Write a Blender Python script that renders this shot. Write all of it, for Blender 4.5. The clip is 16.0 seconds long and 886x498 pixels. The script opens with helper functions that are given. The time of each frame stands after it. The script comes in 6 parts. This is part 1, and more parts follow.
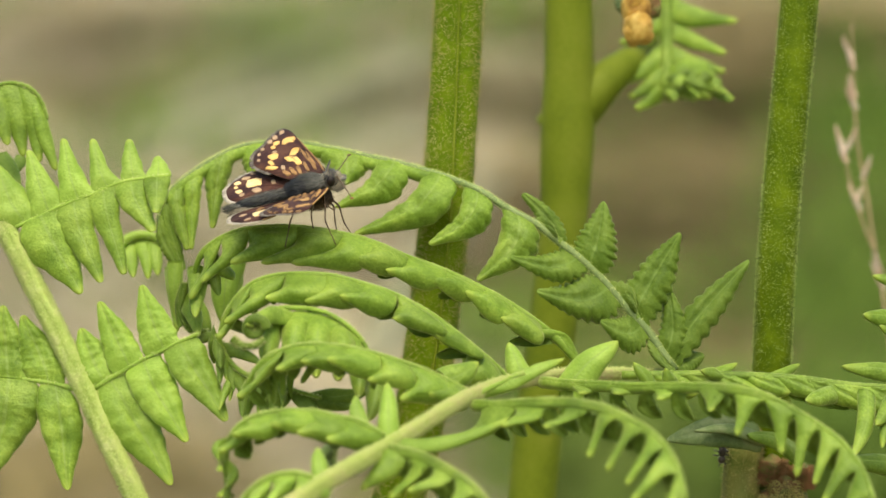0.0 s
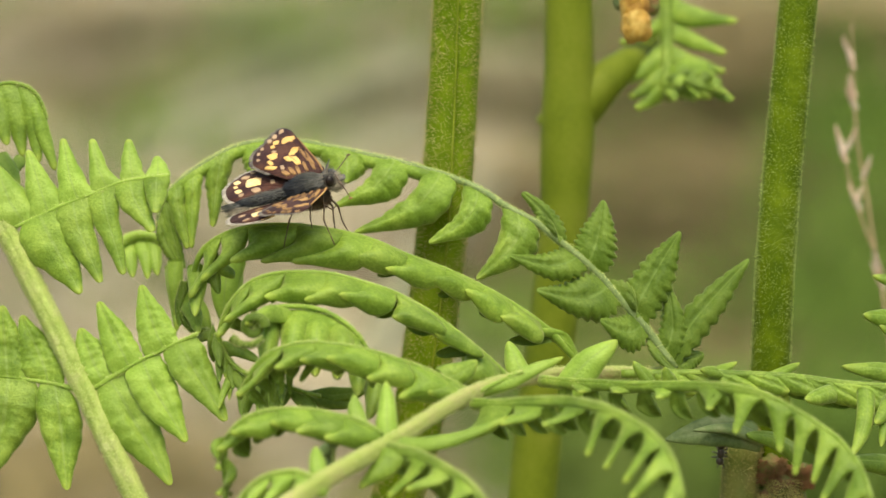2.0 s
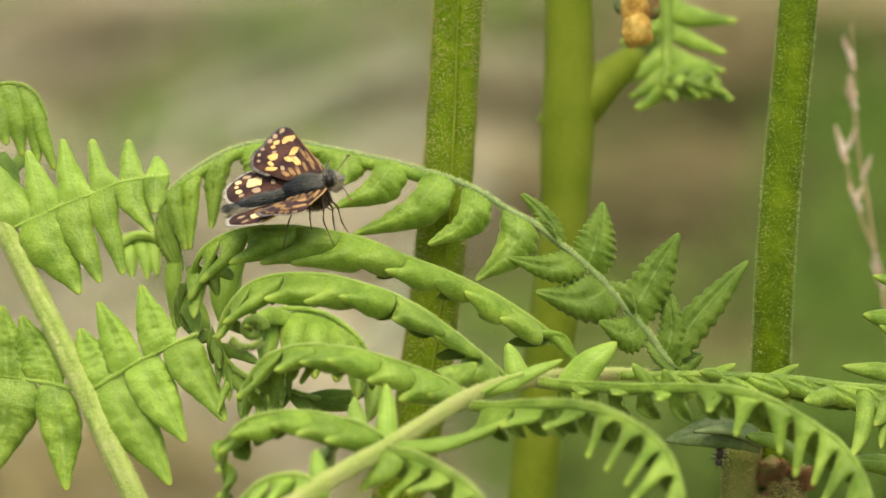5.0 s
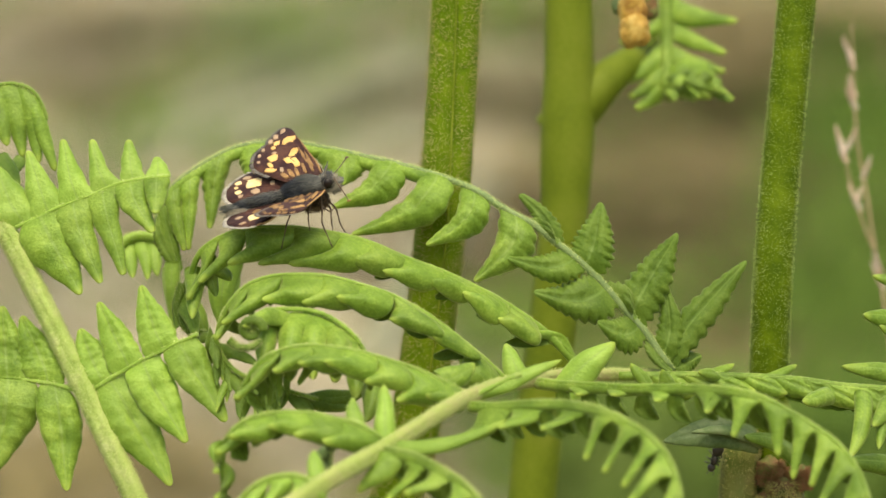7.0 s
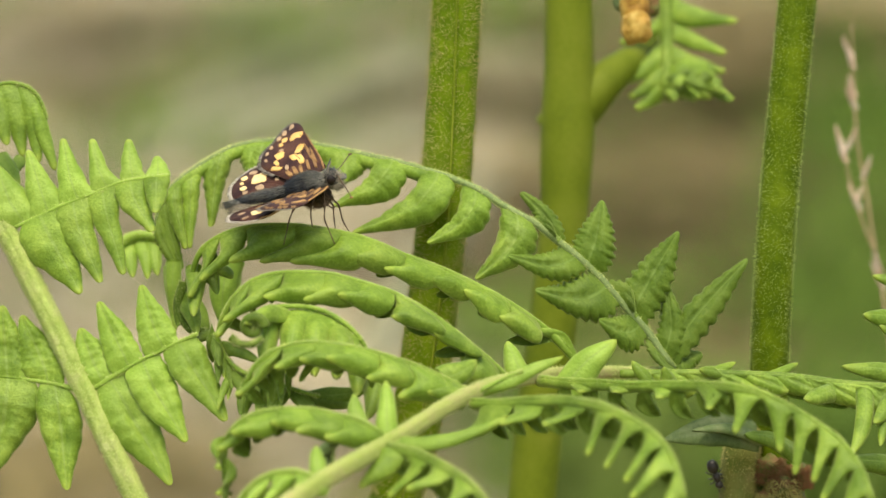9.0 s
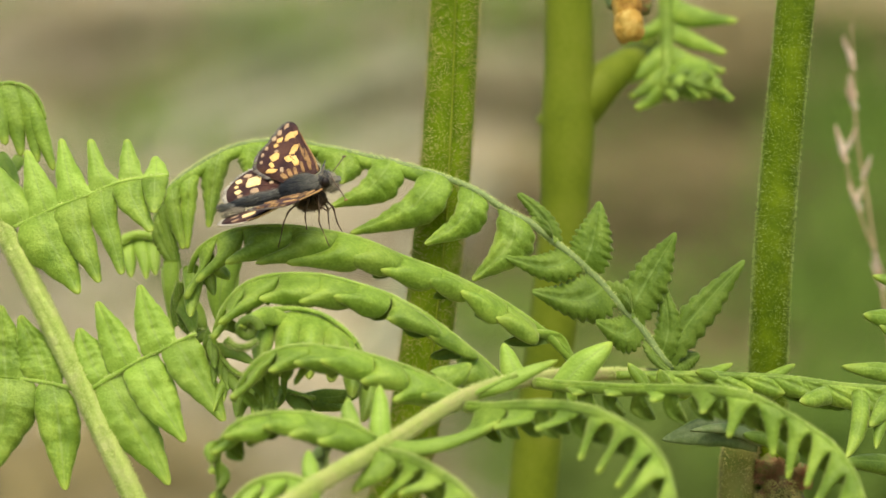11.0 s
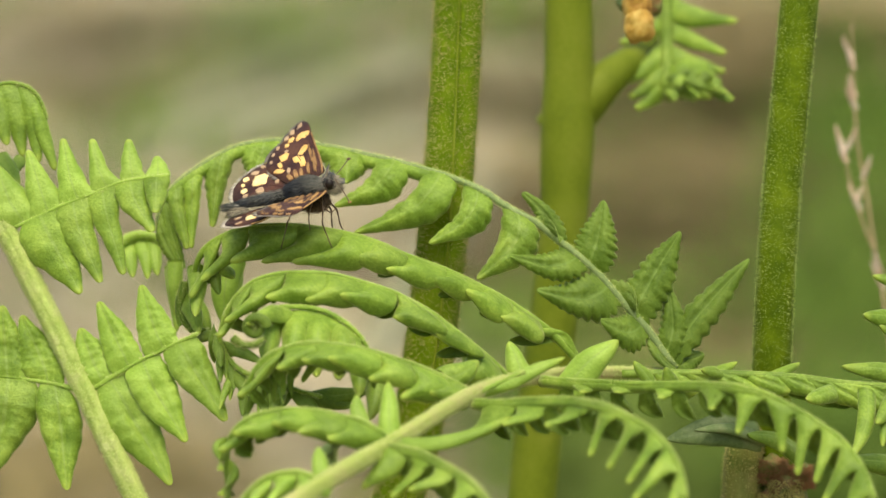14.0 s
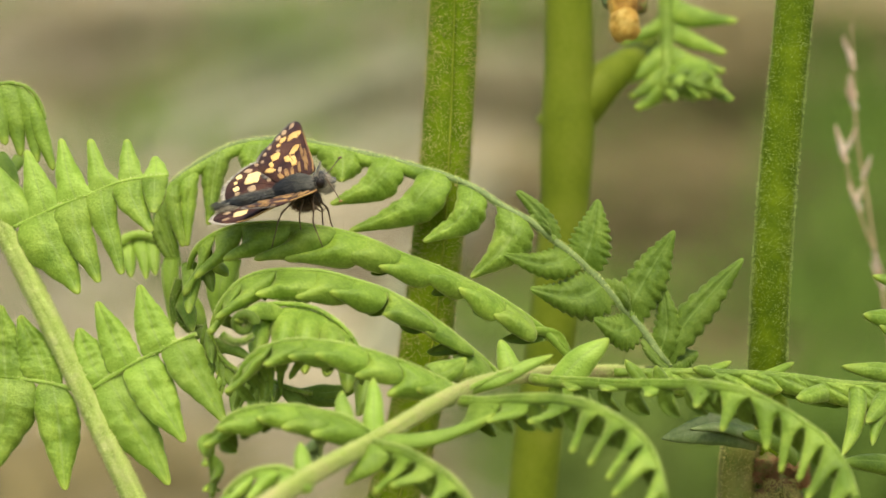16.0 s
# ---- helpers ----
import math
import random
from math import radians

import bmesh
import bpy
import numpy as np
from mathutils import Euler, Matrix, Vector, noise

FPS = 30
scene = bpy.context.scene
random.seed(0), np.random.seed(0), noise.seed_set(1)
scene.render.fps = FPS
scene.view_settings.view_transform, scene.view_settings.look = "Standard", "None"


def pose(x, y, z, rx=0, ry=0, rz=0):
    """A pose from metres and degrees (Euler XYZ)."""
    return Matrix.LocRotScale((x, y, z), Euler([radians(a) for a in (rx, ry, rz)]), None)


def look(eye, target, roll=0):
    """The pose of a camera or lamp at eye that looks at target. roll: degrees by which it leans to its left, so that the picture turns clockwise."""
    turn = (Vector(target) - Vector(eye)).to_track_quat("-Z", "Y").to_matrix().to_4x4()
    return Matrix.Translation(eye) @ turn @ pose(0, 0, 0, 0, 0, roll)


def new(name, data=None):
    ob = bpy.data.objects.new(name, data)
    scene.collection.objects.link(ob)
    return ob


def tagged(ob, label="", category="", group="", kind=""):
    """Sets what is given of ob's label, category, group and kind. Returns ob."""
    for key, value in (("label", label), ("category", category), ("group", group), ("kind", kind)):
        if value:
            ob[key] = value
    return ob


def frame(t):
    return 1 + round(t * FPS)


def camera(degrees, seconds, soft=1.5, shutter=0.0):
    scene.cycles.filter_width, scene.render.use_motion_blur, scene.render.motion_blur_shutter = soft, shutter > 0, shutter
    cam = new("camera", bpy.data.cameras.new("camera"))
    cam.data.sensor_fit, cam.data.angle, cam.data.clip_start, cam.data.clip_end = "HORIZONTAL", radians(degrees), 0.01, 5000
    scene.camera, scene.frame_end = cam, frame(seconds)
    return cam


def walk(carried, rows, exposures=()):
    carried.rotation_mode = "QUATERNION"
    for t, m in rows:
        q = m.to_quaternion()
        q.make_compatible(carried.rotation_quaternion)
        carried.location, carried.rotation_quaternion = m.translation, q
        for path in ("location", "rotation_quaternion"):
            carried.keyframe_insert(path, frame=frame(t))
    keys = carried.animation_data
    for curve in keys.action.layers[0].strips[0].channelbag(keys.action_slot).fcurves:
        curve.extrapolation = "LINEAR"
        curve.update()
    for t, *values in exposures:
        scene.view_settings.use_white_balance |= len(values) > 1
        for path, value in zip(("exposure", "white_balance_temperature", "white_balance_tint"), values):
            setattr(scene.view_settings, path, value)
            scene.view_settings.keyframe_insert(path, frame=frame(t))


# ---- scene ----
# A butterfly on a young bracken frond, seen through a long lens from about half a metre.
TILT = 8.0
FOCUS = 0.55
EYE = (0.0, -FOCUS * math.cos(radians(TILT)), 0.55 + FOCUS * math.sin(radians(TILT)))
cam = camera(10.0, 16.0, soft=1.6)
cam.data.dof.use_dof = True
cam.data.dof.focus_distance = FOCUS
cam.data.dof.aperture_fstop = 32.0
walk(cam, [(0.0, look(EYE, (0, 0, 0.55))), (16.0, look(EYE, (0, 0, 0.55)))], exposures=[(0.0, 0.62, 7900, 3), (16.0, 0.62, 7900, 3)])

# ---- world and sun: a bright overcast day ----
SUN_UP, SUN_TURN = 64.0, -14.0
world = bpy.data.worlds.new("sky")
scene.world = world
world.use_nodes = True
wn = world.node_tree.nodes
sky = wn.new("ShaderNodeTexSky")
sky.sky_type, sky.sun_disc = "NISHITA", False
sky.sun_elevation, sky.sun_rotation = radians(SUN_UP), radians(180 + SUN_TURN)
sky.air_density, sky.dust_density = 1.0, 3.0
world.node_tree.links.new(sky.outputs[0], wn["Background"].inputs[0])
wn["Background"].inputs[1].default_value = 0.17
sun = new("sun", bpy.data.lights.new("sun", "SUN"))
sun.data.energy, sun.data.angle, sun.data.color = 2.0, radians(36), (1.0, 0.95, 0.86)
sun_from = Vector((math.sin(radians(SUN_TURN)) * math.cos(radians(SUN_UP)),
                   -math.cos(radians(SUN_TURN)) * math.cos(radians(SUN_UP)), math.sin(radians(SUN_UP))))
sun.matrix_basis = look(sun_from * 10, (0, 0, 0))


# ---- materials ----
def material(name, colours, scale=400.0, rough=0.5, bump=0.15, fine=None, thin=0.0, spread=0.12, metal=0.0, spec=0.35, tip=None, rib=None, sheen=0.0):
    """Two or three base colours mixed by noise at two scales, relief, and light that passes through thin leaves."""
    m = bpy.data.materials.new(name)
    m.use_nodes = True
    n, l = m.node_tree.nodes, m.node_tree.links
    b = n["Principled BSDF"]
    b.inputs["Roughness"].default_value = rough
    b.inputs["Metallic"].default_value = metal
    b.inputs["Specular IOR Level"].default_value = spec
    b.inputs["Sheen Weight"].default_value, b.inputs["Sheen Roughness"].default_value = sheen, 0.4
    b.inputs["Sheen Tint"].default_value = (0.92, 1.0, 0.45, 1)
    geo = n.new("ShaderNodeTexCoord")
    big, small = n.new("ShaderNodeTexNoise"), n.new("ShaderNodeTexNoise")
    for tex, s in ((big, scale), (small, fine or scale * 6)):
        tex.inputs["Scale"].default_value = s
        tex.inputs["Detail"].default_value = 4.0
        l.new(geo.outputs["Object"], tex.inputs["Vector"])
    mix = n.new("ShaderNodeMath")
    mix.operation = "MULTIPLY_ADD"
    l.new(small.outputs[0], mix.inputs[0])
    mix.inputs[1].default_value = 0.45
    l.new(big.outputs[0], mix.inputs[2])
    ramp = n.new("ShaderNodeValToRGB")
    while len(ramp.color_ramp.elements) < len(colours):
        ramp.color_ramp.elements.new(0.5)
    for i, (e, c) in enumerate(zip(ramp.color_ramp.elements, colours)):
        e.position, e.color = 0.5 + 0.42 * i / max(1, len(colours) - 1), (*c, 1)
    l.new(mix.outputs[0], ramp.inputs[0])
    info, hsv = n.new("ShaderNodeObjectInfo"), n.new("ShaderNodeHueSaturation")
    rng = n.new("ShaderNodeMapRange")
    rng.inputs[3].default_value, rng.inputs[4].default_value = 1 - spread, 1 + spread
    l.new(info.outputs["Random"], rng.inputs[0])
    l.new(rng.outputs[0], hsv.inputs["Value"])
    l.new(ramp.outputs[0], hsv.inputs["Color"])
    colour = hsv.outputs[0]
    for attribute, paint, low, high in (("along", tip, 0.82, 0.98), ("middle", rib, 0.90, 1.0)):
        if paint:
            at, fade, mixed = n.new("ShaderNodeAttribute"), n.new("ShaderNodeMapRange"), n.new("ShaderNodeMix")
            at.attribute_name, mixed.data_type = attribute, "RGBA"
            fade.inputs[1].default_value, fade.inputs[2].default_value, fade.inputs[4].default_value = low, high, 0.7
            l.new(at.outputs["Fac"], fade.inputs[0])
            l.new(fade.outputs[0], mixed.inputs[0])
            l.new(colour, mixed.inputs[6])
            mixed.inputs[7].default_value = (*paint, 1)
            colour = mixed.outputs[2]
    l.new(colour, b.inputs["Base Color"])
    if bump:
        bp = n.new("ShaderNodeBump")
        bp.inputs["Strength"].default_value, bp.inputs["Distance"].default_value = bump, 0.0004
        if rib:
            at, wave, add = n.new("ShaderNodeAttribute"), n.new("ShaderNodeMath"), n.new("ShaderNodeMath")
            at.attribute_name, wave.operation, add.operation = "vein", "SINE", "MULTIPLY_ADD"
            turn = n.new("ShaderNodeMath")
            turn.operation = "MULTIPLY"
            turn.inputs[1].default_value = 6.283
            sway = n.new("ShaderNodeMath")
            sway.operation, sway.inputs[1].default_value = "MULTIPLY_ADD", 3.0
            l.new(big.outputs[0], sway.inputs[0])
            l.new(at.outputs["Fac"], sway.inputs[2])
            l.new(sway.outputs[0], turn.inputs[0])
            l.new(turn.outputs[0], wave.inputs[0])
            l.new(wave.outputs[0], add.inputs[0])
            add.inputs[1].default_value = 0.014
            l.new(mix.outputs[0], add.inputs[2])
            l.new(add.outputs[0], bp.inputs["Height"])
        else:
            l.new(mix.outputs[0], bp.inputs["Height"])
        l.new(bp.outputs[0], b.inputs["Normal"])
    if thin:
        tr, ms = n.new("ShaderNodeBsdfTranslucent"), n.new("ShaderNodeMixShader")
        l.new(colour, tr.inputs["Color"])
        ms.inputs[0].default_value = thin
        l.new(b.outputs[0], ms.inputs[1])
        l.new(tr.outputs[0], ms.inputs[2])
        l.new(ms.outputs[0], n["Material Output"].inputs["Surface"])
    return m


YOUNG = dict(sheen=0.45, tip=(0.42, 0.54, 0.085), rib=(0.26, 0.38, 0.09))
LEAF = material("bracken_leaf", [(0.120, 0.220, 0.019), (0.190, 0.315, 0.036), (0.300, 0.440, 0.066)], 300, 0.5, 0.6, 3200, spec=0.36, thin=0.26, **YOUNG)
# deep green, also used as shade coloured into leaflets under and behind branches
LEAF_DEEP_SHADED = material("bracken_leaf_deep_shaded", [(0.080, 0.150, 0.012), (0.120, 0.205, 0.022), (0.175, 0.27, 0.040)], 300, 0.52, 0.6, 3200, spec=0.3, thin=0.25, sheen=0.3, tip=(0.20, 0.33, 0.05), rib=(0.20, 0.32, 0.07))
LEAF_PALE = material("bracken_leaf_pale", [(0.215, 0.360, 0.044), (0.270, 0.430, 0.062), (0.345, 0.510, 0.090)], 300, 0.5, 0.6, 3200, spec=0.36, thin=0.28, **YOUNG)
LEAF_GREY = material("withered_leaf", [(0.07, 0.12, 0.035), (0.12, 0.18, 0.065), (0.18, 0.23, 0.10)], 400, 0.5, 0.4, 2500, thin=0.2)
COSTA = material("costa_green", [(0.20, 0.29, 0.085), (0.28, 0.37, 0.14)], 500, 0.5, 0.2, 3000)
COSTA_GREY = material("costa_greyish", [(0.12, 0.18, 0.06), (0.19, 0.26, 0.10)], 500, 0.6, 0.4, 3000)
RACHIS = material("rachis_pale", [(0.26, 0.37, 0.075), (0.35, 0.45, 0.12), (0.43, 0.48, 0.19)], 450, 0.65, 0.7, 3000, sheen=0.3)
RACHIS_BROWN = material("rachis_brownish", [(0.25, 0.34, 0.062), (0.32, 0.38, 0.10), (0.38, 0.37, 0.15), (0.41, 0.33, 0.17)], 130, 0.55, 0.5, 2500, sheen=0.3)
STEM = material("stem_green", [(0.050, 0.092, 0.002), (0.080, 0.13, 0.003), (0.12, 0.18, 0.006)], 350, 0.65, 0.5, 2600, spec=0.12)
STEM_BRIGHT = material("stem_light_green", [(0.085, 0.150, 0.004), (0.122, 0.200, 0.006), (0.170, 0.250, 0.011)], 350, 0.65, 0.5, 2600, spec=0.12)
STEM_SOFT = material("stem_olive", [(0.092, 0.13, 0.007), (0.124, 0.166, 0.011), (0.156, 0.193, 0.020)], 150, 0.6, 0.2, 1800, spec=0.15)
STALK_BUFF = material("stalk_buff", [(0.085, 0.125, 0.016), (0.135, 0.15, 0.028), (0.185, 0.17, 0.05)], 260, 0.65, 0.7, 2000)
STEM_BROWN = material("stem_brown_base", [(0.115, 0.058, 0.024), (0.18, 0.10, 0.04), (0.09, 0.11, 0.022), (0.155, 0.15, 0.04)], 600, 0.7, 0.6, 2000)
HAIR = material("fine_hair", [(0.39, 0.48, 0.135), (0.54, 0.61, 0.24)], 300, 0.6, 0)
HAIR_GREEN = material("green_hair", [(0.16, 0.23, 0.03), (0.34, 0.42, 0.14)], 300, 0.6, 0)
LEAF_DOWN = material("leaf_down", [(0.24, 0.34, 0.075), (0.38, 0.48, 0.15)], 300, 0.6, 0)
HAIR_BROWN = material("brown_hair", [(0.24, 0.22, 0.05), (0.46, 0.42, 0.17)], 300, 0.6, 0)
HAIR_RED = material("reddish_scale", [(0.15, 0.055, 0.02), (0.26, 0.15, 0.06)], 300, 0.6, 0)
BUD = material("scaly_brown_bud", [(0.20, 0.09, 0.018), (0.40, 0.24, 0.045), (0.50, 0.37, 0.11)], 300, 0.55, 0.7, 2500)


# ---- mesh helpers; lengths are given in millimetres ----
def V(x, y, z):
    return Vector((x, y, z)) * 0.001


def thing(name, at, label, category, group="", kind=""):
    ob = tagged(new(name), label, category, group, kind)
    ob.empty_display_size = 0.01
    ob.matrix_basis = Matrix.Translation(at)
    return ob


def origin(ob):
    at = Vector((0, 0, 0))
    while ob:
        at += ob.matrix_basis.translation
        ob = ob.parent
    return at


def part(name, mesh, mat, parent, label="", kind=""):
    """One mesh object under a thing or a part; mesh is (points, faces) in the world's metres."""
    pts, faces = mesh[:2]
    at = origin(parent)
    me = bpy.data.meshes.new(name)
    me.from_pydata([tuple(Vector(p) - at) for p in pts], [], faces)
    me.polygons.foreach_set("use_smooth", [True] * len(faces))
    me.update()
    for key, values in (mesh[2] if len(mesh) > 2 else {}).items():
        me.attributes.new(key, "FLOAT", "POINT").data.foreach_set("value", values)
    me.materials.append(mat)
    ob = new(name, me)
    ob.parent = parent
    return tagged(ob, label, kind=kind)


def joined(meshes):
    pts, faces = [], []
    for p, f in meshes:
        k = len(pts)
        pts += list(p)
        faces += [tuple(i + k for i in q) for q in f]
    return pts, faces


def spline(points, s):
    """A smooth curve through the points, s from 0 to 1."""
    n = len(points) - 1
    x = min(max(s, 0.0), 1.0) * n
    i = min(int(x), n - 1)
    u = x - i
    p1, p2 = points[i], points[i + 1]
    p0 = points[i - 1] if i else p1 * 2 - p2
    p3 = points[i + 2] if i + 2 <= n else p2 * 2 - p1
    return 0.5 * (2 * p1 + (p2 - p0) * u + (2 * p0 - 5 * p1 + 4 * p2 - p3) * u * u + (3 * p1 - p0 - 3 * p2 + p3) * u ** 3)


def tangent(points, s):
    return (spline(points, s + 0.004) - spline(points, s - 0.004)).normalized()


def tube(points, r0, r1, steps=24, sides=10, groove=0.0, rough=0.0, swell=None):
    """A tapered stalk along a curve; groove cuts a channel along its open side."""
    pts, faces = [], []
    for i in range(steps + 1):
        s = i / steps
        c, t = spline(points, s), tangent(points, min(max(s, 0.005), 0.995))
        a = t.cross(Vector((0.13, -0.97, 0.2))).normalized()
        b = t.cross(a)
        r = r0 + (r1 - r0) * s
        if swell:
            r *= swell(s)
        for j in range(sides):
            w = 2 * math.pi * j / sides
            q = r * (1 - groove * max(0.0, math.cos(w - 3.45)) ** 8)
            q *= 1 + rough * noise.noise(Vector((c.x * 300 + j, c.y * 300, c.z * 300)))
            pts.append(c + a * (q * math.sin(w)) + b * (q * math.cos(w)))
    for i in range(steps):
        for j in range(sides):
            k, m = i * sides + j, i * sides + (j + 1) % sides
            faces.append((k, m, m + sides, k + sides))
    faces.append(tuple(range(sides - 1, -1, -1)))
    faces.append(tuple(steps * sides + j for j in range(sides)))
    return pts, faces


def fuzz(points, r0, r1, count, length, seed=1, span=(0.0, 1.0), lean=0.5):
    """Fine hairs that stand out from a stalk, each a thin three-sided spike."""
    rnd = random.Random(seed)
    pts, faces = [], []
    for _ in range(count):
        s = span[0] + (span[1] - span[0]) * rnd.random()
        c, t = spline(points, s), tangent(points, min(max(s, 0.005), 0.995))
        a = t.cross(Vector((0.13, -0.97, 0.2))).normalized()
        b = t.cross(a)
        w = rnd.random() * 2 * math.pi
        out = a * math.sin(w) + b * math.cos(w)
        r = (r0 + (r1 - r0) * s) * 0.97
        base = c + out * r
        ln = length * rnd.uniform(0.4, 1.2)
        tip = base + (out + t * lean * rnd.uniform(-1, 1) + a * rnd.uniform(-.4, .4)).normalized() * ln
        e = 0.03 * length + 0.000016
        side = out.cross(t)
        k = len(pts)
        pts += [base + t * e, base - t * e + side * e, base - t * e - side * e, tip]
        faces += [(k, k + 1, k + 3), (k + 1, k + 2, k + 3), (k + 2, k, k + 3)]
    return pts, faces


def blade(base, tip, width, face, roll=0.35, lobes=0, lobe=0.12, bend=0.0, blunt=0.5, foot=0.9, fold=0.3, steps=18, seed=0, flare=0.0, bow=None, crease=1.0, foot_way=None, foot_half=0.0, web=0.42, nub=0.03):
    """A leaflet: a closed, domed blade from base to tip with rolled-under, lobed margins, a sunken midrib and puffed fields
    between its side veins. face: the way its upper side looks; flare: how far its foot widens; foot_way and foot_half: the way of the
    branch on which the foot sits, and half the stretch of it that the foot takes up."""
    rnd = random.Random(seed * 77 + 5)
    ph, ph2 = rnd.uniform(0, 6.28), rnd.uniform(0, 6.28)
    if bow is None:
        bow = rnd.uniform(-0.07, 0.07)
    axis = tip - base
    ln = axis.length
    t = axis / ln
    n = Vector(face)
    n = (n - t * n.dot(t)).normalized()
    side = t.cross(n)
    cols = [-1.0, -0.9, -0.7, -0.45, -0.2, 0.0, 0.2, 0.45, 0.7, 0.9, 1.0]
    half = width * 0.5
    sharp, lean = 1.0, 1
    if foot_way is not None:
        sharp = t.cross(foot_way).length
        lean = 1 if foot_way.dot(side) * foot_way.dot(t) > 0 else -1
        if foot_way.dot(side) < 0:
            foot_way = -foot_way
    veins = lobes or 5
    if lobes:
        steps = max(steps, 5 * lobes)
    top, low, along, middle, vein = [], [], [], [], []
    for i in range(steps + 1):
        u = 1 - (1 - i / steps) ** 1.15
        close = max(0.0, 1 - u ** (1.3 + 1.9 * blunt)) ** (0.9 - 0.45 * blunt)
        g = min(1.0, u / 0.22)
        wd = half * ((foot + (1 - foot) * g * (2 - g)) * close + flare * math.exp(-u / 0.13))
        wd = max(wd, half * nub * math.sqrt(max(0.0, 1 - u ** 12))) + half * 0.02
        spine = base + axis * u + n * (bend * ln * (math.sin(math.pi * u) - 0.8 * u * u)) + side * (bow * ln * math.sin(math.pi * u))
        calm = min(1.0, 4 * (1 - u))
        m = 1.0
        if foot_way is not None:
            m = min(1.0, u / web)
            m = m * m * (3 - 2 * m)
            calm *= m
        for v in cols:
            a = abs(v)
            wob = 1.0
            if lobes:
                wob += lobe * a * a * (abs(math.sin(math.pi * (lobes * u + (0.3 if v > 0 else 0)) + ph)) - 0.6) * calm
            wob += 0.06 * a * math.sin(7 * u + ph2 + (2 if v > 0 else 0))
            x = v * wd * wob
            if m < 1.0 or sharp < 0.8:
                if foot_way is not None and v * lean > 0:
                    x = math.copysign(min(abs(x), a * (u * ln * sharp + 0.1 * half)), x)
                    a = min(a, abs(x) / max(wd, 1e-6))
            puff = abs(math.sin(math.pi * (veins * u - a * 0.8) + ph)) - 0.5
            h = -fold * wd * a ** 1.7 - roll * wd * 3.2 * max(0.0, a - 0.62) ** 2 * (1.5 if a > 0.95 else 1.0)
            h += (0.10 * wd * puff * min(1.0, a * 3) * (1.05 - a) - 0.10 * wd * math.exp(-(v / 0.13) ** 2)) * crease * calm
            p = spine + side * (x * m) + n * h
            if m < 1.0:
                p += foot_way * (v * foot_half * (1 - m))
            p += n * ((0.12 * wd * noise.noise(p * 420) + 0.05 * wd * noise.noise(p * 1500)) * calm)
            top.append(p)
            low.append(p - n * (0.10 * half + 0.00004) - side * (x * 0.05 if a > 0.95 else 0))
            along.append(u)
            middle.append((1 - a) * m)
            vein.append(u * ln / 0.00055 - a * half / 0.0007)
    w = len(cols)
    off = len(top)
    faces = []
    for i in range(steps):
        for j in range(w - 1):
            k = i * w + j
            faces.append((k, k + 1, k + w + 1, k + w))
            faces.append((off + k, off + k + w, off + k + w + 1, off + k + 1))
        faces.append((i * w, (i + 1) * w, off + (i + 1) * w, off + i * w))
        k = i * w + w - 1
        faces.append((k, off + k, off + k + w, k + w))
    faces.append(tuple(list(range(w)) + [off + j for j in range(w - 1, -1, -1)]))
    k = steps * w
    faces.append(tuple([k + j for j in range(w - 1, -1, -1)] + [off + k + j for j in range(w)]))
    return top + low, faces, {"along": along + along, "middle": middle + [0.0] * off, "vein": vein + vein}


PATHS = {}


